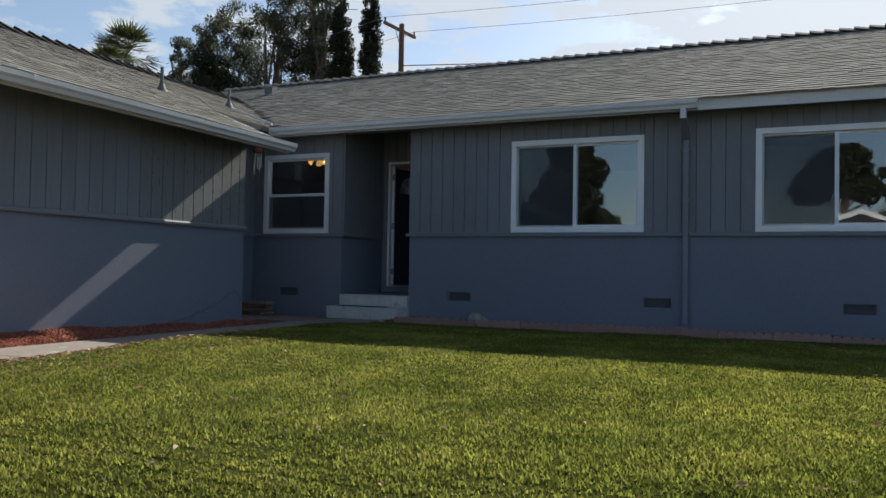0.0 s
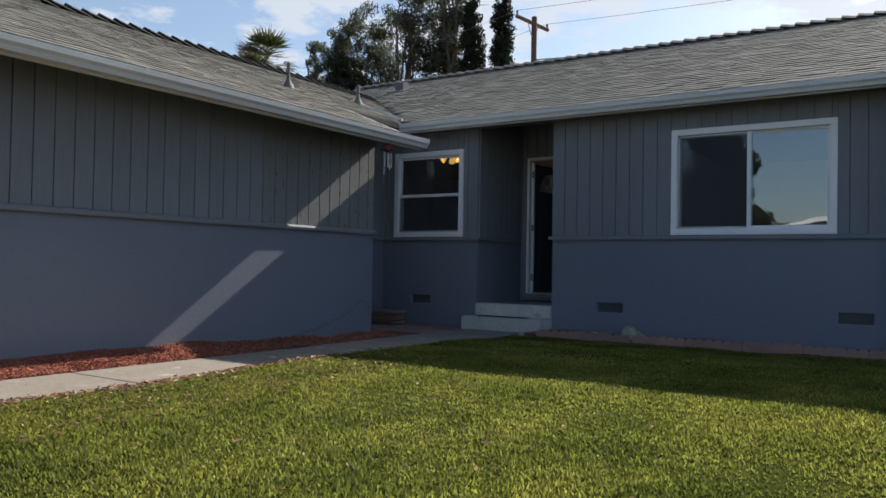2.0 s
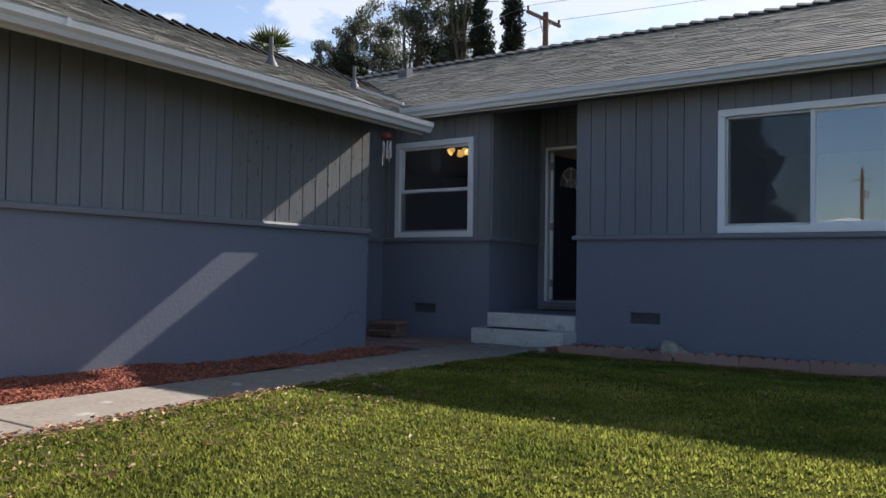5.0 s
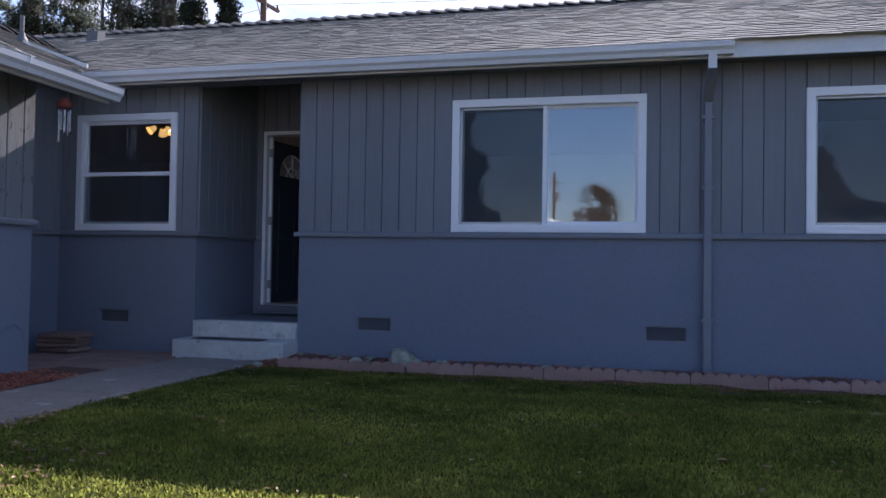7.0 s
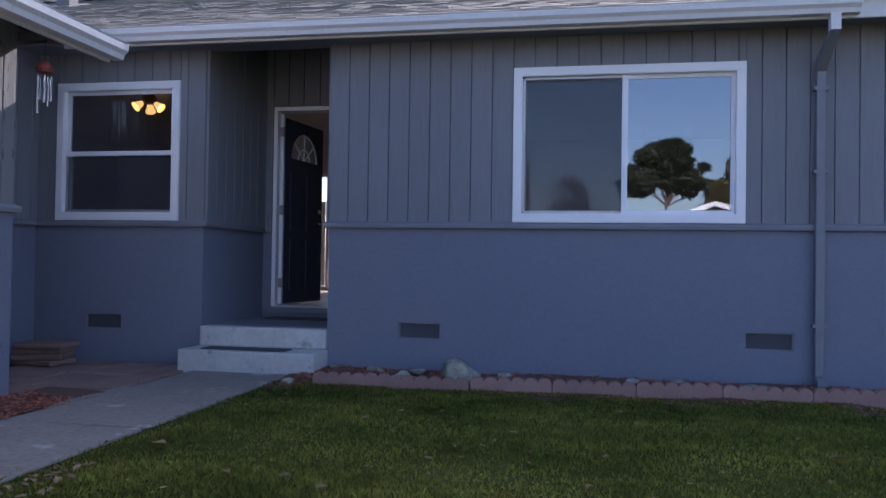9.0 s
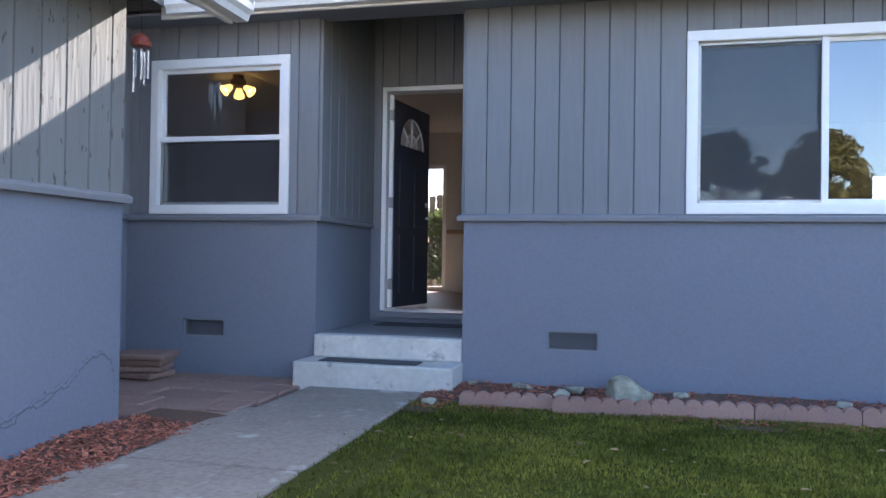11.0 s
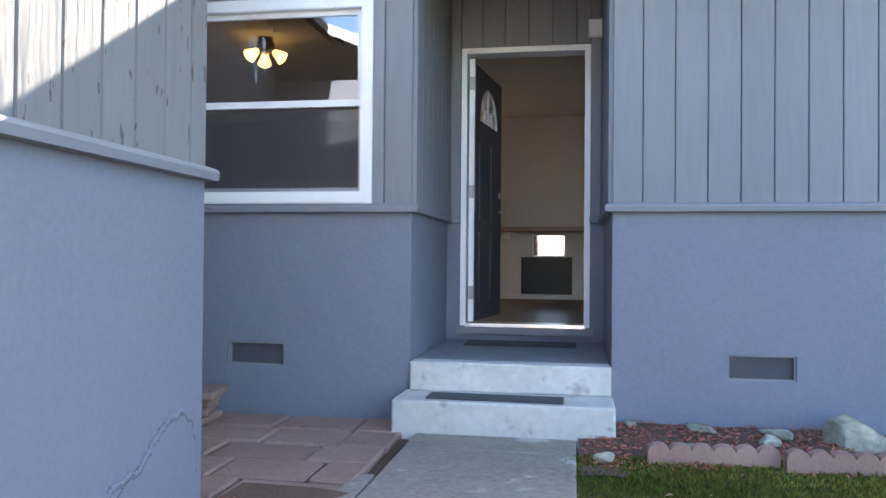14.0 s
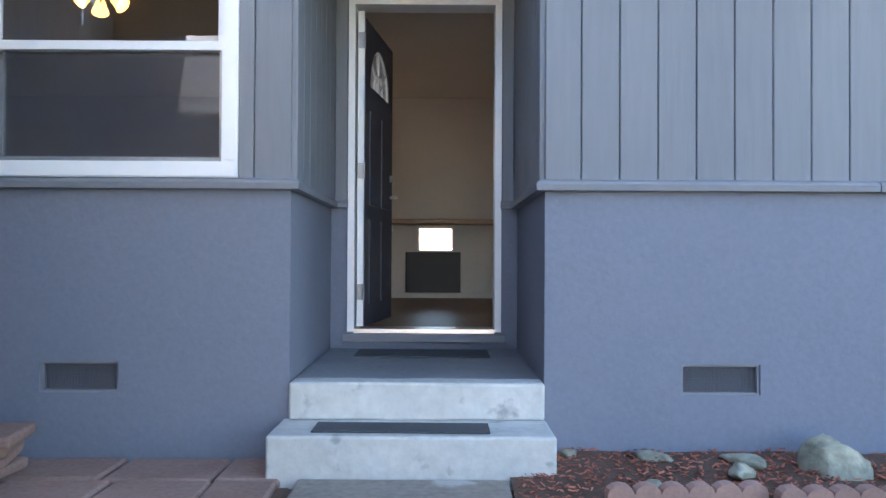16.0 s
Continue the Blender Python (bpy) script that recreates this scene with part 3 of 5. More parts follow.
# ---------------------------------------------------------------- windows
def window(name, w, kind):
    x0, x1, z0, z1 = w
    e = empty(name, ((x0 + x1) / 2, WALL_Y, z0))
    structure(e, "white vinyl %s window with dark reflecting glass" % kind, "window")
    inv = Matrix.Translation(-e.location)

    def put(nm, bm, m, parent=None, label=""):
        bmesh.ops.transform(bm, matrix=inv, verts=bm.verts[:])
        return part(nm, bm, m, parent or e, label)
    f = 0.075
    y0, y1 = WALL_Y - 0.025, WALL_Y + 0.1
    # flange with a stepped inner frame
    bm = bmesh.new()
    for d in ((x0, x1, y0, y1, z1 - f, z1), (x0, x1, y0, y1, z0, z0 + f), (x0, x0 + f, y0, y1, z0 + f, z1 - f), (x1 - f, x1, y0, y1, z0 + f, z1 - f)):
        box(bm, *d)
    bmesh.ops.bevel(bm, geom=[ed for ed in bm.edges if all(abs(v.co.y - y0) < 1e-4 for v in ed.verts)], offset=0.006, segments=2, affect="EDGES")
    put("window_frame", bm, M_WHITE)
    s = 0.032
    ix0, ix1, iz0, iz1 = x0 + f, x1 - f, z0 + f, z1 - f

    def sash(a, b, c, d, yo, nm="sash"):
        bm = boxes((a, b, yo, yo + 0.03, d - s, d), (a, b, yo, yo + 0.03, c, c + s), (a, a + s, yo, yo + 0.03, c + s, d - s), (b - s, b, yo, yo + 0.03, c + s, d - s))
        ob = put(nm, bm, M_WHITE)
        p = put("pane", boxes((a + s, b - s, yo + 0.012, yo + 0.016, c + s, d - s)), M_GLASS, ob)
        p.visible_shadow = False
        p.parent = ob
        return ob
    if kind == "sliding":
        mid = x0 + (x1 - x0) * 0.492
        sash(mid - 0.02, ix1, iz0, iz1, WALL_Y + 0.035)
        sash(ix0, mid + 0.03, iz0, iz1, WALL_Y + 0.068)
        sc = put("insect_screen", boxes((ix0 + 0.02, mid - 0.02, WALL_Y + 0.030, WALL_Y + 0.032, iz0 + 0.02, iz1 - 0.02)), M_SCREEN, None, "dark fine-mesh insect screen")
        sc.visible_shadow = False
        put("screen_frame", boxes((ix0, mid - 0.021, WALL_Y + 0.022, WALL_Y + 0.036, iz1 - 0.022, iz1), (ix0, mid - 0.021, WALL_Y + 0.022, WALL_Y + 0.036, iz0, iz0 + 0.022), (ix0, ix0 + 0.022, WALL_Y + 0.022, WALL_Y + 0.036, iz0, iz1)), M_METAL)
        put("mullion", boxes((mid - 0.022, mid + 0.022, WALL_Y + 0.012, WALL_Y + 0.034, iz0, iz1)), M_WHITE)
    else:
        zm = z0 + (z1 - z0) * 0.485
        sash(ix0, ix1, zm - 0.01, iz1, WALL_Y + 0.03)
        sash(ix0, ix1, iz0, zm + 0.02, WALL_Y + 0.062)
        put("meeting_rail", boxes((ix0, ix1, WALL_Y + 0.005, WALL_Y + 0.03, zm - 0.02, zm + 0.022)), M_WHITE)
        sc = put("insect_screen", boxes((ix0 + 0.02, ix1 - 0.02, WALL_Y + 0.030, WALL_Y + 0.032, iz0 + 0.02, zm - 0.03)), M_SCREEN, None, "dark fine-mesh insect screen")
        sc.visible_shadow = False
        put("screen_frame", boxes((ix0, ix1, WALL_Y + 0.022, WALL_Y + 0.036, iz0, iz0 + 0.022), (ix0, ix0 + 0.022, WALL_Y + 0.022, WALL_Y + 0.036, iz0, zm - 0.02), (ix1 - 0.022, ix1, WALL_Y + 0.022, WALL_Y + 0.036, iz0, zm - 0.02)), M_METAL)
    return e


window("window_1", WINS["window_1"], "single-hung")
window("window_2", WINS["window_2"], "sliding")
window("window_3", WINS["window_3"], "sliding")


# ---------------------------------------------------------------- foundation vents
def vent(a, b):
    e = empty("foundation_vent", ((a + b) / 2, WALL_Y, 0.304))
    tagged(e, "dark mesh foundation vent set into the stucco wall", "vent", group="foundation vents")
    w = (b - a) / 2
    part("frame", boxes((-w, w, 0.012, 0.05, 0.132, 0.144), (-w, w, 0.012, 0.05, 0, 0.010), (-w, -w + 0.012, 0.012, 0.05, 0.01, 0.132), (w - 0.012, w, 0.012, 0.05, 0.01, 0.132)), M_TRIM, e)
    part("backing", boxes((-w, w, 0.06, 0.07, 0, 0.144)), M_VENT, e)
    bm = bmesh.new()
    n = 26
    for i in range(n):
        x = -w + 0.014 + (2 * w - 0.028) * i / (n - 1)
        box(bm, x - 0.002, x + 0.002, 0.03, 0.034, 0.01, 0.132)
    for i in range(9):
        z = 0.016 + 0.110 * i / 8
        box(bm, -w + 0.012, w - 0.012, 0.034, 0.038, z - 0.002, z + 0.002)
    part("mesh_screen", bm, M_VENT, e)


for a, b in VENTS:
    vent(a, b)

# ---------------------------------------------------------------- porch steps and door
steps = empty("porch_steps", (-6.48, 11.74, 0))
tagged(steps, "two white-painted concrete steps with a grey landing", "steps")


def step_block(x0, x1, y0, y1, z0, z1, m, nm):
    bm = soft_box(x0 + 6.48, x1 + 6.48, y0 - 11.74, y1 - 11.74, z0, z1, 0.014, 3)
    bmesh.ops.subdivide_edges(bm, edges=[e for e in bm.edges if e.calc_length() > 0.3], cuts=10, use_grid_fill=True)
    for v in bm.verts:
        v.co += Vector((0, 0.006, 0.003)) * noise.noise(v.co * 5)
    return part(nm, bm, m, steps)


step_block(-7.102, -5.872, 11.74, 12.30, -0.1, 0.187, M_STEP, "step")
step_block(REC_L + 0.002, REC_R - 0.002, 12.06, 12.20, 0.187, 0.362, M_STEP, "step")
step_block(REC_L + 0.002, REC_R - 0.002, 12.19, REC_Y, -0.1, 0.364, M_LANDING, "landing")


def grit_mat(x0, x1, y0, y1, z, skew, label):
    bm = soft_box(x0, x1, y0, y1, z, z + 0.008, 0.003, 1)
    for v in bm.verts:
        v.co.y += skew * (v.co.x - x0) / (x1 - x0)
        v.co.z += 0.0005
    tagged(part("step_mat", bm, M_MAT), label, "mat", group="step mats")


grit_mat(-6.92, -6.15, 11.80, 11.99, 0.188, -0.012, "dark gritty rubber tread mat on the lower step")
grit_mat(-6.87, -6.08, 12.95, 13.28, 0.366, 0.0, "dark thin doormat on the porch landing")

door = empty("door_1", (-6.47, REC_Y, 0.46))
structure(door, "white door frame with a dark front door standing open inwards", "door")
D = lambda x0, x1, y0, y1, z0, z1: (x0 + 6.47, x1 + 6.47, y0 - REC_Y, y1 - REC_Y, z0 - 0.46, z1 - 0.46)
fx0, fx1, fz1 = -6.962, -5.984, 2.60
part("frame", boxes(D(fx0, fx0 + 0.042, REC_Y - 0.02, REC_Y + 0.15, 0.47, fz1), D(fx1 - 0.042, fx1, REC_Y - 0.02, REC_Y + 0.15, 0.47, fz1), D(fx0 + 0.042, fx1 - 0.042, REC_Y - 0.02, REC_Y + 0.15, fz1 - 0.042, fz1)), M_WHITE, door)
part("threshold", boxes(D(fx0 + 0.042, fx1 - 0.042, REC_Y - 0.03, REC_Y + 0.17, 0.462, 0.488)), M_ALU, door, "bright aluminium threshold")
part("sill", soft_box(*D(fx0 - 0.03, fx1 + 0.03, REC_Y - 0.045, REC_Y - 0.001, 0.405, 0.458), 0.006), M_TRIM, door)
part("stop_strip", boxes(D(fx0 + 0.055, fx0 + 0.095, REC_Y + 0.03, REC_Y + 0.06, 0.50, 2.53)), M_WHITE, door, "white hinge-side edge of the jamb")
for hz in (0.72, 1.50, 2.34):
    bm = boxes(D(fx0 + 0.06, fx0 + 0.098, REC_Y + 0.018, REC_Y + 0.031, hz - 0.05, hz + 0.05))
    rod(bm, D(fx0 + 0.098, 0, REC_Y + 0.022, 0, hz - 0.052, 0)[0::2], D(fx0 + 0.098, 0, REC_Y + 0.022, 0, hz + 0.052, 0)[0::2], 0.009)
    part("hinge", bm, M_HINGE, door, "dull metal hinge")
# open leaf, built along its own x from the hinge
leaf_pose = pose(fx0 + 0.10 + 6.47, 0.07, 0, 0, 0, 82)
LW, LH = 0.86, 2.04


def arc_pts(r, n, c=(0.43, 1.62)):
    return [(c[0] + r * math.cos(math.pi * i / n), c[1] + r * math.sin(math.pi * i / n)) for i in range(n + 1)]


bm = boxes((0, LW, 0, 0.044, 0.035, 1.62), (0, 0.13, 0, 0.044, 1.62, LH), (LW - 0.13, LW, 0, 0.044, 1.62, LH), (0.13, LW - 0.13, 0, 0.044, 1.93, LH))
arc = arc_pts(0.30, 18)
prism(bm, arc[:10] + [(0.43, 1.93), (0.73, 1.93)], "y", 0.0, 0.044)
prism(bm, arc[9:] + [(0.13, 1.93), (0.43, 1.93)], "y", 0.0, 0.044)
for px in (0.12, 0.48):
    for pz, ph in ((0.18, 0.55), (0.83, 0.62)):
        box(bm, px, px + 0.26, -0.006, 0.0, pz, pz + ph)
leaf = part("leaf", bm, M_DOOR, door, "dark navy panelled door leaf with a fanlight")
leaf.matrix_local = leaf_pose
pane = part("fanlight", prism(bmesh.new(), arc_pts(0.298, 18), "y", 0.018, 0.024), M_GLASS, leaf, "half-round fanlight glass")
pane.visible_shadow = False
bm = bmesh.new()
for i in (4, 9, 14):
    p = arc_pts(0.30, 18)[i]
    rod(bm, (0.43, 0.012, 1.62), (p[0], 0.012, p[1]), 0.008)
for r in (0.29, 0.13):
    pts = arc_pts(r, 14)
    for p, q in zip(pts, pts[1:]):
        rod(bm, (p[0], 0.012, p[1]), (q[0], 0.012, q[1]), 0.009, n=6)
part("muntin", bm, M_WHITE, leaf, "white fanlight glazing bars")
bm = lathe(bmesh.new(), [(0.0, -0.012), (0.03, -0.012), (0.03, 0.0)], (LW - 0.065, -0.0, 0.93), axis=(0, -1, 0))
rod(bm, (LW - 0.065, 0, 0.93), (LW - 0.065, -0.05, 0.93), 0.011)
rod(bm, (LW - 0.06, -0.05, 0.93), (LW - 0.17, -0.052, 0.93), 0.009)
part("handle", bm, M_ALU, leaf, "bright metal lever handle")
part("deadbolt", lathe(bmesh.new(), [(0.0, 0.02), (0.02, 0.018), (0.028, 0.0)], (LW - 0.065, 0, 1.07), axis=(0, -1, 0)), M_ALU, leaf, "bright metal deadbolt")

# porch chime box
bx = empty("doorbell_box", (-5.95, REC_Y - 0.025, 2.64))
tagged(bx, "small pale plastic box fixed above the front door", "box")
part("housing", soft_box(-0.055, 0.055, -0.045, 0, 0, 0.135, 0.008), M_FASCIA, bx)
part("cover", soft_box(-0.045, 0.045, -0.052, -0.045, 0.012, 0.122, 0.003), M_WHITE, bx)

# ---------------------------------------------------------------- roofs
MR = lambda y: EAVE_Z + PITCH * (y - 11.69)
GZ = lambda x: GE_Z + PITCH * (GE_X - x)
NOTCH_X, NOTCH_Y = -8.17, 10.45
T = 0.09
roof_main = empty("roof_main", (0, 0, 0))
structure(roof_main, "low-pitched grey-brown shingled roof of the house", "roof")
bm = bmesh.new()
prism(bm, [(11.79, EAVE_Z - T + 0.04), (RIDGE_Y, MR(RIDGE_Y) - T), (RIDGE_Y + 4.7, EAVE_Z - T), (RIDGE_Y + 4.7, EAVE_Z - 0.01), (RIDGE_Y, MR(RIDGE_Y) - 0.015), (11.79, EAVE_Z + 0.03)], "x", WEST, EAST + 0.4)
part("deck", bm, M_RIDGE, roof_main)
roof_garage = empty("roof_garage", (0, 0, 0))
structure(roof_garage, "low-pitched grey-brown shingled garage roof", "roof")
bm = bmesh.new()
prism(bm, [(GE_X, GE_Z - T), (NOTCH_X, GZ(NOTCH_X) - T), (NOTCH_X, GZ(NOTCH_X) - 0.012), (GE_X, GE_Z - 0.012)], "y", GAR_FRONT, NOTCH_Y)
prism(bm, [(NOTCH_X, GZ(NOTCH_X) - T), (GR_X, GZ(GR_X) - T), (GR_X - 3.8, GE_Z - T), (GR_X - 3.8, GE_Z), (GR_X, GZ(GR_X) - 0.015), (NOTCH_X, GZ(NOTCH_X) - 0.012)], "y", GAR_FRONT, 14.3)
part("deck", bm, M_RIDGE, roof_garage)

EXPO, TAB = 0.143, 0.24
slope = math.sqrt(1 + PITCH * PITCH)
TAB_MESHES = []
for k in range(6):
    w = TAB * (0.97 if k < 3 else 0.62)
    bm = bmesh.new()
    th = 0.008 + 0.0025 * (k % 3)
    v = box(bm, 0.002, w, 0, EXPO + 0.03, 0, th)
    for q in v:
        if q.co.y > 0.1:
            q.co.z -= th * 0.85
        elif q.co.x > 0.1:
            q.co.y += 0.006 * (k % 3 - 1)
    me = bpy.data.meshes.new("shingle")
    bm.to_mesh(me)
    bm.free()
    me.materials.append(M_SHINGLE_ONE)
    TAB_MESHES.append((me, w, np.array([v.co[:] for v in me.vertices]), [tuple(p.vertices) for p in me.polygons]))

rng = random.Random(5)


def lay_roof(roof, origin, along, up, length, rise, keep, near):
    """Shingle courses on a slope: along the eave and up it; near ones are pieces of their own."""
    along, up = Vector(along), Vector(up).normalized()
    m3 = Matrix((along, up, along.cross(up))).transposed()
    verts, faces, singles = [], [], 0
    for c in range(int(rise / EXPO) + 1):
        s = -rng.random() * TAB
        while s < length:
            me, w, co, fs = TAB_MESHES[rng.randrange(6)]
            p = Vector(origin) + along * s + up * (c * EXPO + rng.uniform(-0.004, 0.004))
            s += w
            if not keep(p):
                continue
            if near(p) and singles < 300:
                singles += 1
                ob = new("shingle", me)
                ob.parent = roof
                ob.matrix_local = Matrix.Translation(p) @ m3.to_4x4()
                continue
            n = len(verts)
            for q in co:
                verts.append(p + m3 @ Vector(q))
            faces.extend([tuple(n + i for i in f) for f in fs])
    me = bpy.data.meshes.new("shingles")
    me.from_pydata([tuple(v) for v in verts], [], faces)
    me.materials.append(M_SHINGLE)
    ob = new("shingles", me)
    ob.parent = roof
    ob["kind"] = "stuff"


lay_roof(roof_main, (-13.0, 11.69, EAVE_Z - 0.004), (1, 0, 0), (0, 1, PITCH), EAST + 13.3, (RIDGE_Y - 11.68) * slope,
         lambda p: p.z > GZ(p.x) - 0.02 or p.x < GR_X, lambda p: p.y < 12.2 and -8 < p.x < -1.0)
lay_roof(roof_garage, (GE_X + 0.03, GAR_FRONT, GE_Z - 0.02), (0, 1, 0), (-1, 0, PITCH), 14.0, (GE_X - GR_X) * slope,
         lambda p: p.y < NOTCH_Y - 0.3 if p.x > NOTCH_X else p.y < 11.60 + (GZ(p.x) - EAVE_Z) / PITCH, lambda p: p.x > -7.75 and 4.5 < p.y)

# ridge caps: overlapping bent pieces
bm = bmesh.new()
prism(bm, [(-0.14, -0.055), (0, 0.012), (0.14, -0.055), (0.14, -0.040), (0, 0.030), (-0.14, -0.040)], "x", 0, 0.30)
for v in bm.verts:
    v.co.z += 0.055 if v.co.x < 0.1 else 0.0
cap = bpy.data.meshes.new("ridge_cap")
bm.to_mesh(cap)
bm.free()
cap.materials.append(M_RIDGE)
x = -13.0
while x < EAST + 0.3:
    ob = new("ridge_cap", cap)
    ob.parent = roof_main
    ob.matrix_local = pose(x, RIDGE_Y, MR(RIDGE_Y) + 0.0, 0, 0, 0)
    x += 0.23
y = GAR_FRONT
while y < 14.0:
    ob = new("ridge_cap", cap)
    ob.parent = roof_garage
    ob.matrix_local = pose(GR_X, y, GZ(GR_X), 0, 0, 90)
    y += 0.23

# flashing where the house eave dies into the garage roof
structure(part("trim_flashing", prism(bmesh.new(), [(NOTCH_X + 0.05, GZ(NOTCH_X) + 0.02), (NOTCH_X - 0.75, GZ(NOTCH_X - 0.75) + 0.02), (NOTCH_X - 0.75, GZ(NOTCH_X - 0.75) + 0.045), (NOTCH_X + 0.05, GZ(NOTCH_X) + 0.06)], "y", 11.64, 11.67), M_FASCIA), "pale metal flashing between the two roofs", "flashing")

# eaves: fascia, soffit, gutters
structure(part("trim_fascia", soft_box(NOTCH_X - 0.1, EAST + 0.4, 11.755, 11.785, 2.825, 2.985, 0.004), M_FASCIA), "white painted fascia board along the eave", "fascia")
structure(part("ceiling_soffit", boxes((NOTCH_X - 0.6, EAST + 0.4, 11.785, WALL_Y + 0.1, 2.87, 2.89)), M_TRIM), "grey painted boards under the eave", "soffit")
structure(part("trim_garage_fascia", soft_box(GE_X - 0.03, GE_X, GAR_FRONT, NOTCH_Y, 2.325, 2.445, 0.004), M_FASCIA), "white painted fascia board of the garage", "fascia")
structure(part("trim_garage_rake", prism(bmesh.new(), [(GE_X, GE_Z - 0.10), (NOTCH_X, GZ(NOTCH_X) - 0.10), (NOTCH_X, GZ(NOTCH_X) - 0.01), (GE_X, GE_Z - 0.01)], "y", NOTCH_Y, NOTCH_Y + 0.022), M_FASCIA), "white painted rake board at the garage eave end", "fascia")
structure(part("ceiling_garage_soffit", prism(bmesh.new(), [(GE_X - 0.03, GE_Z - 0.105), (GAR_X, GZ(GAR_X) - 0.105), (GAR_X, GZ(GAR_X) - 0.092), (GE_X - 0.03, GE_Z - 0.092)], "y", GAR_FRONT, NOTCH_Y), M_TRIM), "grey boards under the garage eave", "soffit")


def gutter(name, length, m, label):
    """A K-style gutter along its own x; its back lies at y = 0."""
    e = empty(name)
    tagged(e, label, "gutter")
    prof = [(0, 0.115), (0, 0), (-0.075, 0), (-0.088, 0.035), (-0.112, 0.06), (-0.116, 0.098), (-0.106, 0.105), (-0.118, 0.115), (-0.108, 0.118), (-0.1, 0.108), (-0.107, 0.062), (-0.082, 0.036), (-0.071, 0.006), (-0.006, 0.006), (-0.006, 0.115)]
    part("trough", prism(bmesh.new(), prof, "x", 0, length), M_FASCIA, e)
    for x in (0, length):
        part("end_cap", prism(bmesh.new(), [(0, 0), (-0.076, -0.001), (-0.09, 0.035), (-0.114, 0.06), (-0.12, 0.118), (0, 0.118)], "x", x - 0.003, x + 0.003), M_WHITE, e)
    for k in range(1, int(length / 3.0) + 1):
        part("seam", prism(bmesh.new(), [(0.0, -0.002), (-0.077, -0.002), (-0.09, 0.034), (-0.114, 0.059), (-0.119, 0.116), (-0.116, 0.116), (-0.111, 0.06), (-0.087, 0.036), (-0.074, 0.001), (0, 0.001)], "x", k * 3.0, k * 3.0 + 0.03), M_FASCIA, e)
    e.matrix_world = m
    return e


gutter("gutter", -1.70 - NOTCH_X, pose(NOTCH_X, 11.754, 2.842), "white aluminium rain gutter along the house eave")
gutter("gutter", NOTCH_Y + 0.03 - GAR_FRONT, pose(GE_X + 0.001, GAR_FRONT, 2.345, 0, 0, 90), "white aluminium rain gutter along the garage eave")

sp = empty("downspout", (-1.87, WALL_Y, 0))
tagged(sp, "grey painted downspout strapped to the front wall", "downspout")
bm = boxes((-0.035, 0.035, -0.43, -0.36, 2.72, 2.845))
part("outlet", bm, M_FASCIA, sp)
part("elbow", prism(bmesh.new(), [(-0.43, 2.72), (-0.36, 2.72), (-0.01, 2.58), (-0.01, 2.50), (-0.07, 2.50)], "x", -0.035, 0.035), M_TRIM, sp)
part("pipe", soft_box(-0.035, 0.035, -0.075, -0.025, 0.12, 2.50, 0.008), M_TRIM, sp)
for z in (0.5, 1.7, 2.35):
    part("strap", boxes((-0.055, 0.055, -0.08, -0.023, z, z + 0.03)), M_TRIM, sp)
part("shoe", prism(bmesh.new(), [(-0.08, 0.12), (-0.02, 0.12), (-0.10, 0.06), (-0.16, 0.06), (-0.16, 0.10)], "x", -0.036, 0.036), M_TRIM, sp)


# roof vents
def pipe_vent(x, y, h, label):
    e = empty("vent_pipe", (x, y, GZ(x)))
    tagged(e, label, "vent pipe", group="roof vent pipes")
    part("flashing", lathe(bmesh.new(), [(0.10, -0.05), (0.075, 0.0), (0.038, 0.07), (0.028, 0.11)], (0, 0, 0)), M_PIPE, e)
    part("pipe", rod(bmesh.new(), (0, 0, -0.05), (0, 0, h), 0.024, n=12), M_PIPE, e)


pipe_vent(-8.84, 10.03, 0.33, "grey metal vent pipe on the garage roof")
pipe_vent(-9.31, 12.05, 0.30, "short grey metal vent pipe near the valley")
e = empty("roof_vent", (-10.96, 15.41, MR(15.41) + 0.0))
tagged(e, "low sheet-metal roof vent near the ridge", "roof vent")
part("hood", prism(bmesh.new(), [(-0.09, -0.03), (-0.09, 0.13), (0.10, 0.17), (0.10, 0.03)], "x", -0.10, 0.10), M_PIPE, e)
part("flange", prism(bmesh.new(), [(-0.22, -0.09), (0.2, 0.085), (0.2, 0.10), (-0.22, -0.075)], "x", -0.2, 0.2), M_PIPE, e)

# wind chime
ch = empty("wind_chime", (-8.33, 11.59, 2.56))
tagged(ch, "red wind chime with silver tubes under the eave", "wind chime")
part("string", rod(bmesh.new(), (0, 0, 0.10), (0, 0, GZ(-8.33) - T - 2.56), 0.003, n=5), M_BLACK, ch)
part("top", lathe(bmesh.new(), [(0.0, 0.11), (0.03, 0.105), (0.068, 0.07), (0.078, 0.04), (0.07, 0.01), (0.0, 0.0)], (0, 0, 0), 16), M_RED, ch, "red turned wooden top")
for i in range(5):
    a = 2 * math.pi * i / 5 + 0.4
    tx, ty, ln = 0.055 * math.cos(a), 0.055 * math.sin(a), (0.22, 0.26, 0.20, 0.33, 0.24)[i]
    part("tube", rod(bmesh.new(), (tx, ty, -0.02), (tx, ty, -0.02 - ln), 0.010, n=8), M_TUBE, ch)
    part("thread", rod(bmesh.new(), (tx, ty, 0.02), (tx, ty, -0.02), 0.002, n=4), M_BLACK, ch)

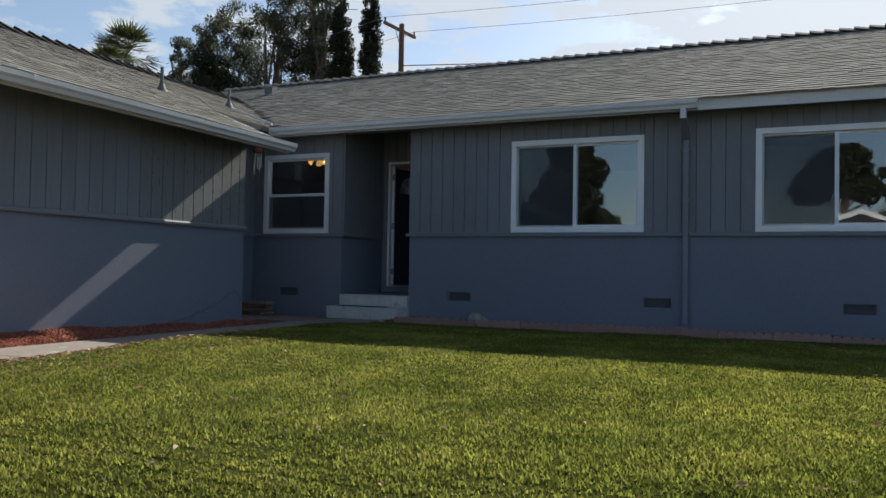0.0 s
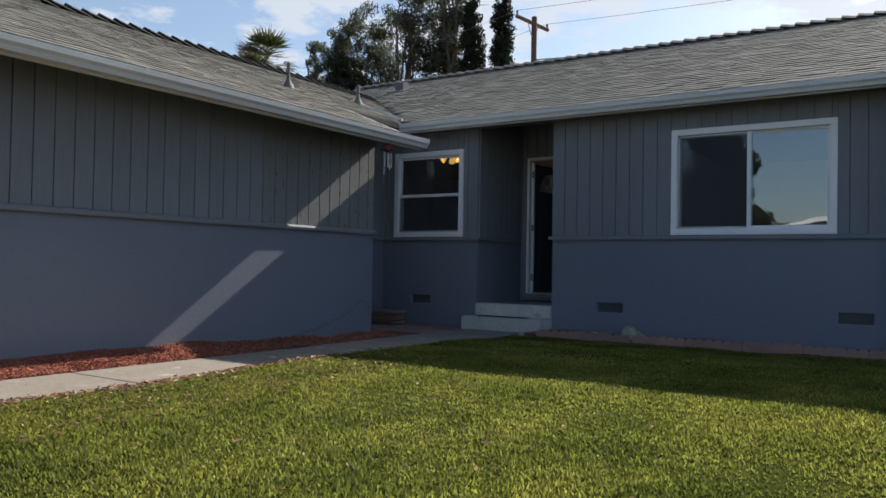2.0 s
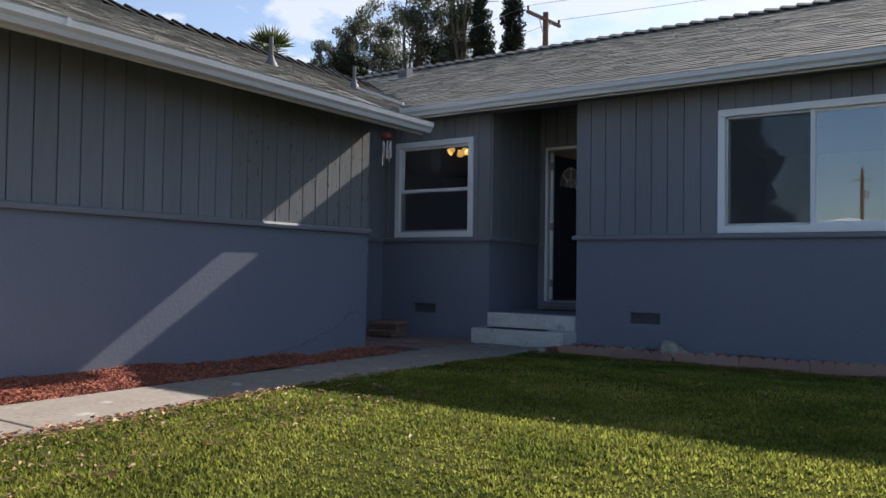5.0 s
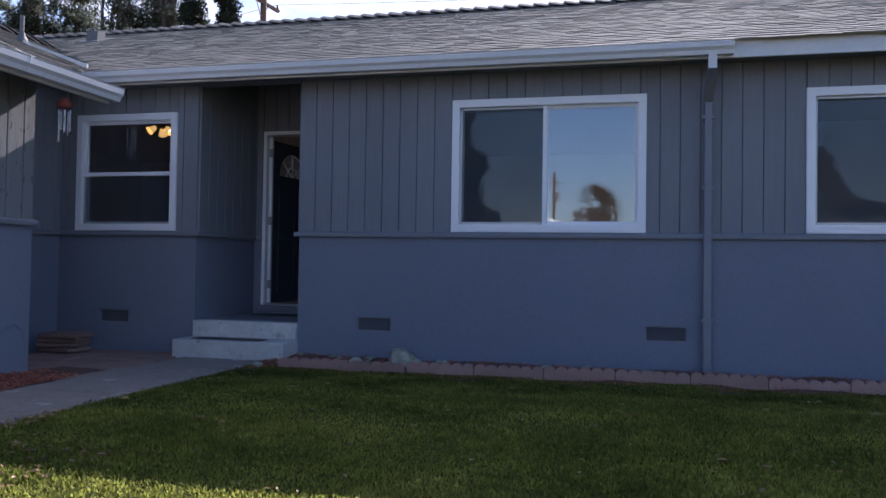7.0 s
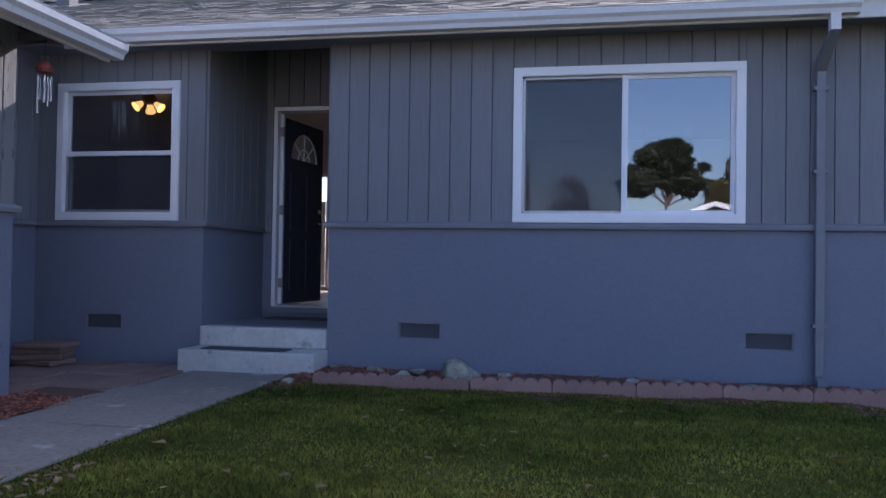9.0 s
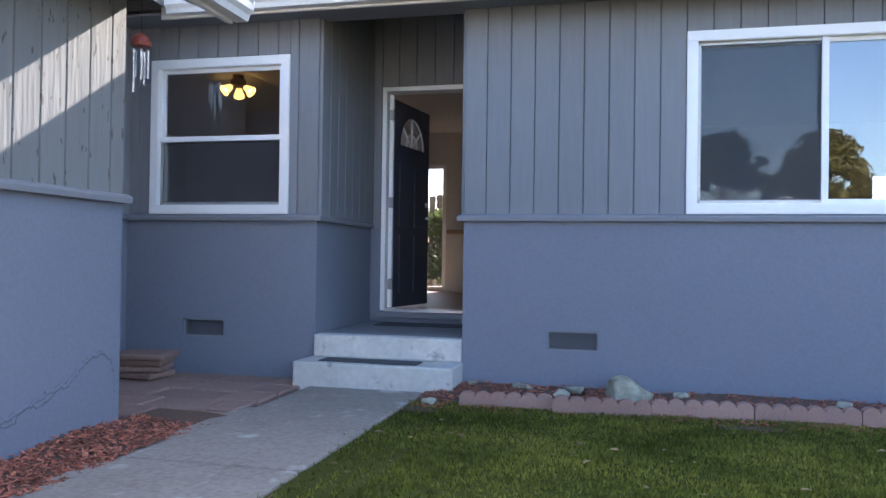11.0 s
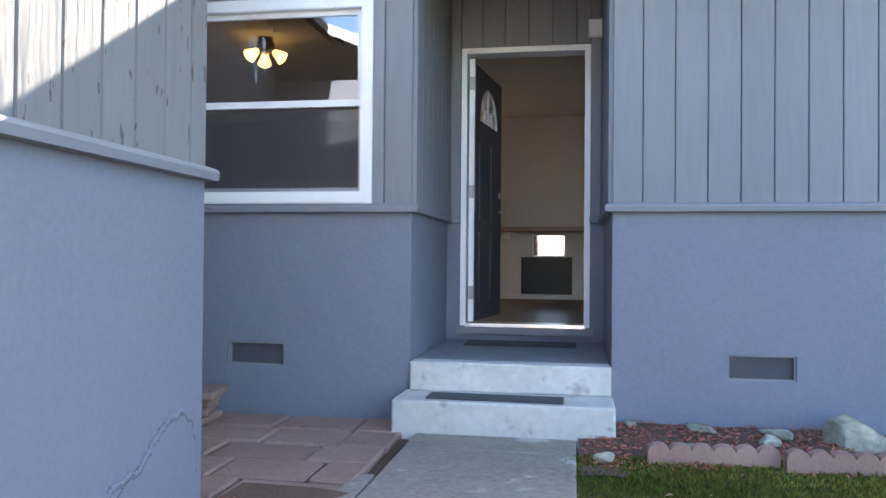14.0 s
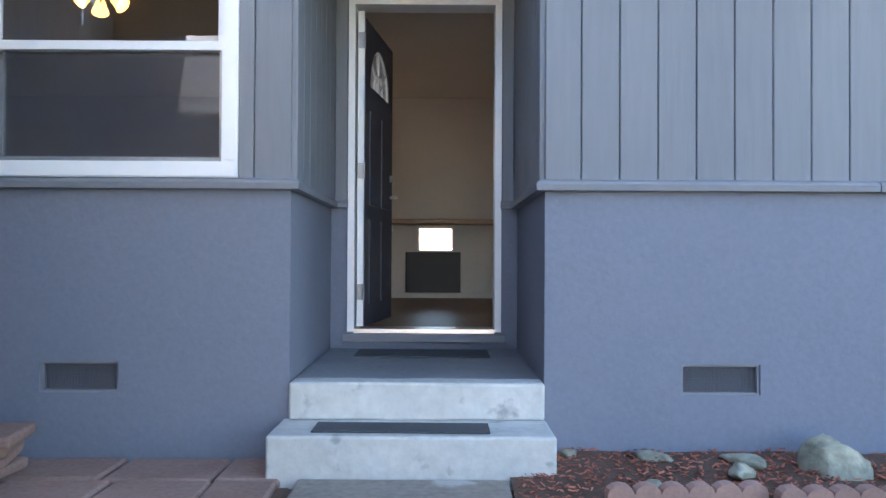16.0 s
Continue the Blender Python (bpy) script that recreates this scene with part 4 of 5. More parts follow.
# ---------------------------------------------------------------- nook: flagstones and a stack
fl = empty("flagstone_paving", (0, 0, 0))
structure(fl, "uneven red flagstones laid in the nook", "paving")
ys = [10.42, 10.74, 11.06, 11.38, 11.72, 12.08]
for r, (ya, yb) in enumerate(zip(ys, ys[1:])):
    x = -8.74 + (0.18 if r % 2 else 0.0)
    while x < -7.10:
        w = rng.uniform(0.36, 0.52)
        x2 = min(x + w, -7.03)
        if x2 - x > 0.12:
            bm = soft_box(0.007, x2 - x - 0.007, 0.008, yb - ya - 0.008, 0, 0.045, 0.012, 1)
            ob = part("flagstone", bm, M_PAVER, fl)
            ob.matrix_local = pose(x, ya, -0.042 + rng.uniform(0, 0.010), rng.uniform(-0.8, 0.8), rng.uniform(-0.8, 0.8), rng.uniform(-1.5, 1.5))
        x = x2
z = 0.01
for k in range(4):
    bm = soft_box(-0.21, 0.21, -0.16, 0.16, 0, 0.05, 0.015, 2)
    for v in bm.verts:
        v.co += Vector((0.02, 0.02, 0.004)) * noise.noise(v.co * 6 + Vector((k, 0, 0)))
    ob = part("flagstone_block", bm, M_PAVER)
    ob.matrix_world = pose(-8.36 + rng.uniform(-0.06, 0.06), 11.72 + rng.uniform(-0.05, 0.05), z, 0, 0, rng.uniform(-25, 25))
    tagged(ob, "loose reddish flagstone stacked against the nook wall", "flagstone", group="stacked flagstones")
    z += 0.052

# old bird nest tucked under the garage eave
bm = bmesh.new()
for _ in range(130):
    a, d = rng.uniform(0, 6.28), rng.uniform(0.0, 0.16)
    p = Vector((GAR_X + 0.03 + rng.uniform(0, 0.16), 5.15 + d * 1.3 * math.cos(a), 2.47 - 0.10 * rng.random() + 0.03 * math.sin(a)))
    rod(bm, p, p + Vector((rng.gauss(0, 1), rng.gauss(0, 1.4), rng.gauss(-0.1, 0.45))).normalized() * rng.uniform(0.05, 0.13), rng.uniform(0.003, 0.009), 0.003, 4)
tagged(part("bird_nest", bm, M_WOOD), "ragged brown bird nest of twigs under the garage eave", "nest")

# ---------------------------------------------------------------- scalloped edging
bm = bmesh.new()
L, N = 0.61, 6
out = [(0, -0.08)]
out += [(L, -0.08)]
for k in range(N):
    c = L - (k + 0.5) * L / N
    for j in range(7):
        a = math.pi * j / 6
        out.append((c + 0.5 * L / N * math.cos(a), 0.105 + 0.035 * math.sin(a)))
clean = []
for p in out:
    if not clean or (Vector(p) - Vector(clean[-1])).length > 1e-4:
        clean.append(p)
prism(bm, clean, "y", -0.026, 0.026)
edge_me = bpy.data.meshes.new("edging_block")
bm.to_mesh(edge_me)
bm.free()
edge_me.materials.append(M_EDGING)
x, y = -5.74, 11.39
while x < EAST - 0.6:
    yaw = 3.0 if x < -3.2 else (0.0 if x < -1.5 else -1.5)
    ob = new("edging_block", edge_me)
    ob.matrix_world = pose(x, y - (0.09 if -5.3 < x < -5.0 else 0.0), -0.04 + rng.uniform(-0.014, 0.010), rng.uniform(-3, 3), rng.uniform(-1, 1), yaw + rng.uniform(-1, 1))
    tagged(ob, "pinkish scalloped concrete edging block along the bed", "edging", group="scalloped lawn edging")
    x += 0.617 * math.cos(radians(yaw))
    y += 0.617 * math.sin(radians(yaw))


def rock(x, y, z, r, squash, label, seed, faces=(), yaw=None):
    bm = bmesh.new()
    bmesh.ops.create_icosphere(bm, subdivisions=3, radius=1)
    g = random.Random(seed)
    planes = [(Vector((g.gauss(0, 1), g.gauss(0, 1), g.gauss(0.2, 1))).normalized(), g.uniform(0.45, 0.75)) for _ in range(8)]
    planes = [(Vector(d).normalized(), lim) for d, lim in faces] or planes
    for v in bm.verts:
        n = noise.noise(v.co * 1.3 + Vector((seed * 3.7, 0, 0))) * 0.22 + noise.noise(v.co * 3.5 + Vector((0, seed, 0))) * 0.10
        for d, lim in planes:
            k = v.co.dot(d)
            if k > lim:
                v.co -= d * (k - lim) * 0.85
        v.co *= 1 + n
        v.co = Vector((v.co.x * r, v.co.y * r * 0.7, v.co.z * r * squash))
    ob = part("rock", bm, M_ROCK, smooth=True)
    ob.matrix_world = pose(x, y, z, 0, 0, seed * 37 if yaw is None else yaw)
    tagged(ob, label, "rock", group="rocks in the bed")


rock(-4.66, 11.80, 0.06, 0.175, 0.9, "large pale angular boulder leaning by the wall", 1.6, (((-1, -0.2, 0.1), 0.62), ((0.55, -0.1, 0.8), 0.5), ((-0.2, -0.3, 1), 0.62), ((0.1, -1, 0.35), 0.5), ((1, -0.4, -0.1), 0.75)), 8)
rock(-5.11, 11.72, 0.05, 0.095, 0.36, "pale flat rock behind the edging", 2)
rock(-5.02, 11.90, 0.055, 0.12, 0.28, "pinkish flat rock in the front bed", 3.3)
rock(-5.40, 11.96, 0.05, 0.09, 0.42, "small grey flat rock near the wall", 4.1)
rock(-5.94, 11.36, 0.01, 0.066, 0.55, "small white rock beside the path", 5.2)
rock(-5.50, 11.60, 0.03, 0.06, 0.5, "small pale rock behind the edging", 6.4)
rock(-5.78, 12.02, 0.05, 0.075, 0.4, "flat grey rock at the wall foot", 7.1)
rock(-2.35, 11.78, 0.05, 0.14, 0.3, "pale flat rock in the front bed", 8.2)
rock(-3.30, 11.85, 0.05, 0.07, 0.5, "small grey rock in the front bed", 9.5)
rock(-4.30, 11.92, 0.05, 0.06, 0.5, "small grey rock beside the boulder", 10.3)
rock(-2.95, 11.93, 0.06, 0.06, 0.5, "small grey rock in the front bed", 11.3)

# ---------------------------------------------------------------- loose cover: mulch, grass, leaves
R = np.random.default_rng(3)


def chips(name, n, x0, x1, y0, y1, hz, size, material, label, weight=None, cat="wood chips"):
    """Small flat slabs lying about; each is a bent four-sided chip with a thickness."""
    x, y = R.uniform(x0, x1, n), R.uniform(y0, y1, n)
    if weight is not None:
        k = R.random(n) < weight(x, y)
        x, y = x[k], y[k]
        n = len(x)
    z = np.array([hz(a, b) for a, b in zip(x, y)]) + R.uniform(0.002, 0.02, n)
    ang, ln, wd = R.uniform(0, 2 * np.pi, n), R.uniform(0.5, 1.3, n) * size, R.uniform(0.12, 0.45, n) * size
    tilt, til2 = R.uniform(-0.5, 0.5, n), R.uniform(-0.4, 0.4, n)
    u = np.stack([np.cos(ang), np.sin(ang), tilt], 1) * ln[:, None] / 2
    v = np.stack([-np.sin(ang), np.cos(ang), til2], 1) * wd[:, None] / 2
    w = np.array([[0, 0, 1.0]]) * (0.0012 + 0.05 * wd[:, None])
    c = np.stack([x, y, z], 1)
    tops = [c - u - v + w, c + u - v * 0.7 + w, c + u + v * 0.8 + w, c - u * 0.9 + v + w]
    bots = [t - 2 * w for t in tops]
    V = np.stack(tops + bots, 1).reshape(-1, 3)
    F = []
    for i in range(n):
        b = 8 * i
        F += [(b, b + 1, b + 2, b + 3), (b, b + 4, b + 5, b + 1), (b + 1, b + 5, b + 6, b + 2), (b + 2, b + 6, b + 7, b + 3), (b + 3, b + 7, b + 4, b)]
    me = bpy.data.meshes.new(name)
    me.from_pydata(V.tolist(), [], F)
    me.materials.append(material)
    ob = new(name, me)
    return tagged(ob, label, cat, kind="stuff")


chips("wood_mulch", 32000, GAR_X + 0.01, -6.98, 2.6, 10.35, bed_h, 0.029, M_MULCH, "red-dyed wood chip mulch along the garage wall", lambda x, y: np.clip((8.1 - y) / 0.9, 0.30, 1))
chips("wood_mulch", 9000, -6.05, 2.0, 11.2, 12.08, fbed_h, 0.026, M_MULCH, "sparse reddish wood chips in the front bed", lambda x, y: np.where(x < -4.4, 1.0, 0.45))
chips("wood_mulch", 1800, -7.0, -5.6, 3.0, 7.4, lambda x, y: max(0.02, lawn_h(x, y) + 0.016), 0.03, M_MULCH, "stray reddish wood chips scattered on the lawn edge", lambda x, y: np.where(x > -6.1, np.clip((-5.55 - x) / 0.5, 0, 1), 0.004))


def grass(name, n, x0, x1, y0, y1, h0, h1, label, fade=0.0):
    x, y = R.uniform(x0, x1, n), R.uniform(y0, y1, n)
    clump = 0.5 + 0.5 * np.sin(x * 3.1 + 1.7 * np.sin(y * 2.3)) * np.cos(y * 2.7 + 1.3 * np.sin(x * 1.9))
    edge = np.clip((x + 6.16) / 0.6, 0, 1)
    if fade:
        keep_far = R.random(n) < np.clip((y - y0) / fade, 0, 1) * np.clip((x1 - x) / fade, 0.0, 1)
    else:
        keep_far = np.ones(n, bool)
    keep = keep_far & (R.random(n) < (0.72 + 0.28 * clump) * (0.35 + 0.65 * edge))
    x, y, clump = x[keep], y[keep], clump[keep]
    n = len(x)
    gx = np.clip(((x + 6.12) / 15.12 * 120).astype(int), 0, 120)
    gy = np.clip(((y + 7.0) / 18.55 * 140).astype(int), 0, 140)
    table = np.array([[lawn_h(-6.12 + 15.12 * i / 120, -7.0 + 18.55 * j / 140) for j in range(141)] for i in range(121)])
    z = table[gx, gy] - 0.003
    h = R.uniform(h0, h1, n) * (0.7 + 0.5 * clump)
    ang, lean = R.uniform(0, 2 * np.pi, n), R.uniform(0.15, 1.0, n)
    wid = R.uniform(0.003, 0.0065, n)
    side = np.stack([np.cos(ang), np.sin(ang), np.zeros(n)], 1) * wid[:, None]
    way = np.stack([-np.sin(ang) * lean * h, np.cos(ang) * lean * h, h], 1)
    base = np.stack([x, y, z], 1)
    bend = base + way * np.array([[0.4, 0.4, 0.62]])
    me = bpy.data.meshes.new(name)
    # one blade is five corners: a quad and a tip that share an edge
    P = np.stack([base - side, base + side, bend + side * 0.7, bend - side * 0.7, base + way], 1).reshape(-1, 3)
    me.vertices.add(len(P))
    me.vertices.foreach_set("co", P.astype(np.float32).ravel())
    o = (np.arange(n) * 5)[:, None]
    loops = (o + np.array([[0, 1, 2, 3, 3, 2, 4]])).astype(np.int32)
    me.loops.add(loops.size)
    me.loops.foreach_set("vertex_index", loops.ravel())
    starts = ((np.arange(n) * 7)[:, None] + np.array([[0, 4]])).astype(np.int32)
    me.polygons.add(starts.size)
    me.polygons.foreach_set("loop_start", starts.ravel())
    me.update(calc_edges=True)
    me.materials.append(M_GRASS)
    return tagged(new(name, me), label, "grass", kind="stuff")


grass("grass", 440000, -6.16, 2.4, 3.3, 8.6, 0.014, 0.032, "short green lawn grass in the sun")
grass("grass", 130000, -6.16, 2.4, 8.6, 11.46, 0.014, 0.032, "short dark green lawn grass by the house")
grass("grass", 90000, 2.4, 9.0, 2.0, 11.4, 0.018, 0.036, "short green lawn grass beyond the windows", 2.0)
grass("grass", 100000, -6.16, 2.4, 0.0, 3.3, 0.018, 0.036, "short green lawn grass towards the street", 2.0)


def leaves(n, x0, x1, y0, y1, size):
    x, y = R.uniform(x0, x1, n), R.uniform(y0, y1, n)
    V, F = [], []
    for i in range(n):
        a, s = R.uniform(0, 2 * np.pi), size * R.uniform(0.5, 1.3)
        z = lawn_h(x[i], y[i]) + R.uniform(0.018, 0.03)
        c, d = math.cos(a), math.sin(a)
        b = len(V)
        for u, w, h in ((-0.5, 0, 0.1), (-0.15, -0.22, 0.25), (0.3, -0.16, 0.2), (0.55, 0, 0.0), (0.3, 0.16, 0.25), (-0.15, 0.22, 0.15), (0, 0, 0)):
            V.append((x[i] + s * (u * c - w * d), y[i] + s * (u * d + w * c), z + s * h * R.uniform(0.3, 1.2)))
        F += [(b + 6, b + k, b + (k + 1) % 6) for k in range(6)]
    me = bpy.data.meshes.new("fallen_leaves")
    me.from_pydata(V, [], F)
    me.materials.append(M_DRY)
    tagged(new("fallen_leaves", me), "dry tan fallen leaves scattered over the lawn", "leaves", kind="stuff")


leaves(300, -6.0, 2.0, 2.7, 11.0, 0.045)
leaves(900, -6.05, -4.7, 3.2, 7.6, 0.036)
leaves(500, -6.1, -5.5, 3.2, 8.5, 0.05)
leaves(700, -6.0, 2.2, 3.2, 10.8, 0.022)

# ---------------------------------------------------------------- interior
fp = empty("fireplace", (-6.47, BACK_Y, 0.455))
tagged(fp, "plain fireplace with a dark firebox and wooden mantel", "fireplace")
part("surround", boxes((-0.75, 0.75, -0.25, 0, 0, 0.06), (-0.75, -0.34, -0.18, 0, 0.06, 0.72), (0.34, 0.75, -0.18, 0, 0.06, 0.72), (-0.34, 0.34, -0.18, 0, 0.56, 0.72)), M_INWALL, fp)
part("firebox", boxes((-0.34, 0.34, -0.10, -0.001, 0.06, 0.56)), M_BLACK, fp, "dark recessed firebox")
part("mantel", soft_box(-0.9, 0.9, -0.3, 0, 0.90, 0.96, 0.01), M_INFLOOR, fp, "dark wooden mantel shelf")
pic = empty("wall_mirror", (-6.44, BACK_Y - 0.19, 1.02))
tagged(pic, "small framed mirror above the firebox", "mirror")
part("frame", boxes((-0.22, 0.22, -0.008, 0.008, 0, 0.30)), M_WHITE, pic)
part("mirror_glass", boxes((-0.2, 0.2, -0.011, -0.008, 0.02, 0.28)), M_MIRROR, pic)

sw = empty("light_switch", (-7.02, BACK_Y, 1.27))
tagged(sw, "small white light switch plate on the wall", "light switch")
part("plate", soft_box(-0.05, 0.05, -0.01, 0, 0, 0.12, 0.003, 1), M_WHITE, sw)
part("toggle", boxes((-0.012, 0.012, -0.018, -0.01, 0.045, 0.075)), M_WHITE, sw)
gd = empty("door_2", (-8.0, BACK_Y, 0.47))
structure(gd, "glazed rear door looking on a sunlit fence", "door")
part("frame", boxes((-0.55, -0.49, 0.02, 0.12, 0, 1.98), (0.49, 0.55, 0.02, 0.12, 0, 1.98), (-0.49, 0.49, 0.02, 0.12, 1.92, 1.98), (-0.49, 0.49, 0.02, 0.12, 0, 0.06), (-0.02, 0.02, 0.02, 0.12, 0.06, 1.92)), M_WHITE, gd)
for a, b in ((-0.49, -0.02), (0.02, 0.49)):
    p = part("pane", boxes((a, b, 0.06, 0.066, 0.06, 1.92)), M_GLASS, gd)
    p.visible_shadow = False

rw = empty("window_4", (-1.21, BACK_Y, 1.84))
structure(rw, "small bright rear window seen through the bedroom", "window")
part("frame", boxes((-0.19, 0.19, 0.02, 0.12, 0, 0.03), (-0.19, 0.19, 0.02, 0.12, 0.36, 0.39), (-0.19, -0.16, 0.02, 0.12, 0.03, 0.36), (0.16, 0.19, 0.02, 0.12, 0.03, 0.36)), M_WHITE, rw)
part("pane", boxes((-0.19, 0.19, 0.06, 0.066, 0.03, 0.36)), M_GLASS, rw).visible_shadow = False
lamp = empty("ceiling_fan_light", (-8.84, 14.08, 2.73))
tagged(lamp, "bronze ceiling light with three glowing amber shades", "ceiling light")
part("canopy", lathe(bmesh.new(), [(0.0, 0.215), (0.07, 0.215), (0.06, 0.2), (0.05, 0.19), (0.05, 0.185), (0.05, 0.2), (0.085, 0.16), (0.08, 0.10), (0.045, 0.08), (0.0, 0.075)], (0, 0, 0)), M_LAMPMETAL, lamp)
for i in range(3):
    a = math.radians(-125 + 120 * i)
    d = Vector((math.cos(a), math.sin(a), -0.75)).normalized()
    o = Vector((0.05 * math.cos(a), 0.05 * math.sin(a), 0.11))
    part("arm", rod(bmesh.new(), o, o + d * 0.05, 0.012), M_LAMPMETAL, lamp)
    part("shade", lathe(bmesh.new(), [(0.022, 0.04), (0.035, 0.06), (0.045, 0.10), (0.062, 0.145)], o, axis=d), M_SHADE, lamp, "glowing amber bell shade")
    part("bulb", lathe(bmesh.new(), [(0.0, 0.12), (0.018, 0.115), (0.022, 0.10), (0.012, 0.06), (0.0, 0.05)], o, axis=d), M_BULB, lamp, "lit bulb")

fence = empty("fence", (-9, 21.6, 0))
tagged(fence, "weathered wooden board fence in the back yard", "fence")
for i in range(60):
    ob = part("slat", boxes((0, 0.135, 0, 0.02, -0.04, 2.25 + rng.uniform(-0.02, 0.02))), M_WOOD, fence)
    ob.location = (-5 + i * 0.15, 0, 0)

# ---------------------------------------------------------------- trees and pole behind the house
def foliage(n, centres, radii, size, seed, elong=1.0):
    """Leaf quads scattered in clumps."""
    r = np.random.default_rng(seed)
    cs, rs = np.array(centres), np.array(radii)
    pick = r.choice(len(cs), n, p=rs ** 2 / np.sum(rs ** 2))
    d = r.normal(size=(n, 3))
    d /= np.linalg.norm(d, axis=1)[:, None]
    p = cs[pick] + d * (rs[pick] * r.random(n) ** 0.45)[:, None] * np.array([[1, 1, 0.8]])
    u = r.normal(size=(n, 3))
    u /= np.linalg.norm(u, axis=1)[:, None]
    v = np.cross(u, r.normal(size=(n, 3)))
    v /= np.linalg.norm(v, axis=1)[:, None]
    s = size * r.uniform(0.5, 1.3, n)[:, None]
    u, v = u * s * elong, v * s * 0.45
    return np.stack([p - u, p - v * 0.9, p + u, p + v * 0.9], 1).reshape(-1, 3)


def tree(name, x, y, trunk_h, crown, n, leaf, size, label, cat, r0=0.35, seed=1, limbs=9):
    """A trunk that forks into limbs reaching for the clumps of its crown: (dx, dy, z, r)."""
    e = empty(name, (x, y, -0.72))
    tagged(e, label, cat)
    r = random.Random(seed)
    bm = bmesh.new()
    top = Vector((r.uniform(-0.5, 0.5), 0, trunk_h))
    mid = top * 0.5 + Vector((r.uniform(-0.3, 0.3), 0, 0))
    rod(bm, (0, 0, 0), mid, r0, r0 * 0.8, 9)
    rod(bm, mid, top, r0 * 0.8, r0 * 0.6, 9)
    part("trunk", bm, M_BARK, e)
    bm = bmesh.new()
    cl = list(crown)
    r.shuffle(cl)
    for c in cl[:limbs]:
        g = Vector(c[:3])
        a = top
        for k in range(3):
            b = a.lerp(g, (k + 1) / 3) + Vector((r.uniform(-0.4, 0.4), r.uniform(-0.4, 0.4), r.uniform(-0.2, 0.5) if k < 2 else 0))
            rod(bm, a, b, r0 * (0.42 - 0.12 * k), r0 * (0.32 - 0.12 * k) + 0.01, 6)
            for _ in range(3):
                tw = b + Vector((r.gauss(0, 1), r.gauss(0, 1), r.gauss(0.3, 0.8))) * c[3] * 0.6
                rod(bm, b, tw, r0 * 0.08, 0.012, 4)
            a = b
    part("branchwork", bm, M_BARK, e)
    quads = foliage(n, [c[:3] for c in crown], [c[3] for c in crown], size, seed)
    quads_mesh("crown", quads, len(quads) // 4, leaf, e)
    return e


def crown_cloud(seed, n, cx, z0, z1, wx, r):
    g = random.Random(seed)
    out = []
    for _ in range(n):
        t = g.random()
        half_w = wx * (0.5 + 0.5 * math.sin(math.pi * min(1, 0.15 + t * 0.8)))
        out.append((cx + g.uniform(-half_w, half_w), g.uniform(-wx * 0.6, wx * 0.6), z0 + (z1 - z0) * t, r * g.uniform(0.55, 1.2)))
    return out


TY = 41.0
# Trees are placed by their bearing from the front lawn.
tree("eucalyptus_tree", -27.7, TY + 1, 9.0, crown_cloud(2, 80, 0, 9.0, 21.0, 1.6, 0.8), 36000, M_LEAF_EUC, 0.10, "dense tall eucalyptus beside the cypresses", "tree", 0.38, 2, 20)
tree("eucalyptus_tree", -30.3, TY, 9.5, crown_cloud(5, 64, 0, 9.5, 18.4, 2.4, 0.75), 25000, M_LEAF_EUC, 0.09, "airy grey-green eucalyptus with open branches", "tree", 0.24, 5, 24)
tree("eucalyptus_tree", -33.8, TY, 9.0, crown_cloud(3, 64, 0, 9.5, 17.4, 2.1, 0.7), 25000, M_LEAF_EUC, 0.09, "rounded grey-green eucalyptus with a leafy top", "tree", 0.24, 3, 20)
tree("eucalyptus_tree", -35.9, TY, 9.5, crown_cloud(4, 34, 0, 10.5, 16.3, 1.0, 0.5), 10000, M_LEAF_EUC, 0.085, "thin grey-green eucalyptus with feathery crown", "tree", 0.22, 4, 18)
tree("eucalyptus_tree", -37.4, TY, 9.5, crown_cloud(8, 30, 0, 10.5, 16.4, 0.7, 0.48), 8000, M_LEAF_EUC, 0.085, "slim grey-green eucalyptus with feathery crown", "tree", 0.2, 8, 16)
tree("broadleaf_tree", -32.3, TY - 3, 6.5, crown_cloud(6, 40, 0, 8.5, 13.8, 2.0, 0.8), 22000, M_LEAF_DARK, 0.12, "dark dense evergreen tree behind the roof", "tree", 0.3, 6, 8)


def cypress(x, y, h, r, seed):
    e = empty("cypress_tree", (x, y, -0.72))
    tagged(e, "slender dark green column-shaped cypress tree", "tree", group="cypress pair")
    part("trunk", rod(bmesh.new(), (0, 0, 0), (0, 0, h * 0.9), 0.2, 0.04), M_BARK, e)
    g = random.Random(seed)
    cs, rs = [], []
    k = 0.06
    while k < 1:
        w = r * min(1.0, 3.0 * (1 - k) ** 0.75) * (0.75 + 0.25 * math.sin(k * 3))
        for _ in range(5):
            a = g.uniform(0, 6.28)
            cs.append((0.45 * w * math.cos(a), 0.45 * w * math.sin(a), k * h + g.uniform(-0.2, 0.2)))
            rs.append(max(0.12, w * g.uniform(0.58, 0.72)))
        k += 0.022
    q = foliage(34000, cs, rs, 0.10, seed)
    quads_mesh("crown", q, len(q) // 4, M_LEAF_CYP, e)


cypress(-25.05, TY, 19.4, 0.86, 1)
cypress(-23.1, TY, 19.9, 0.76, 2)


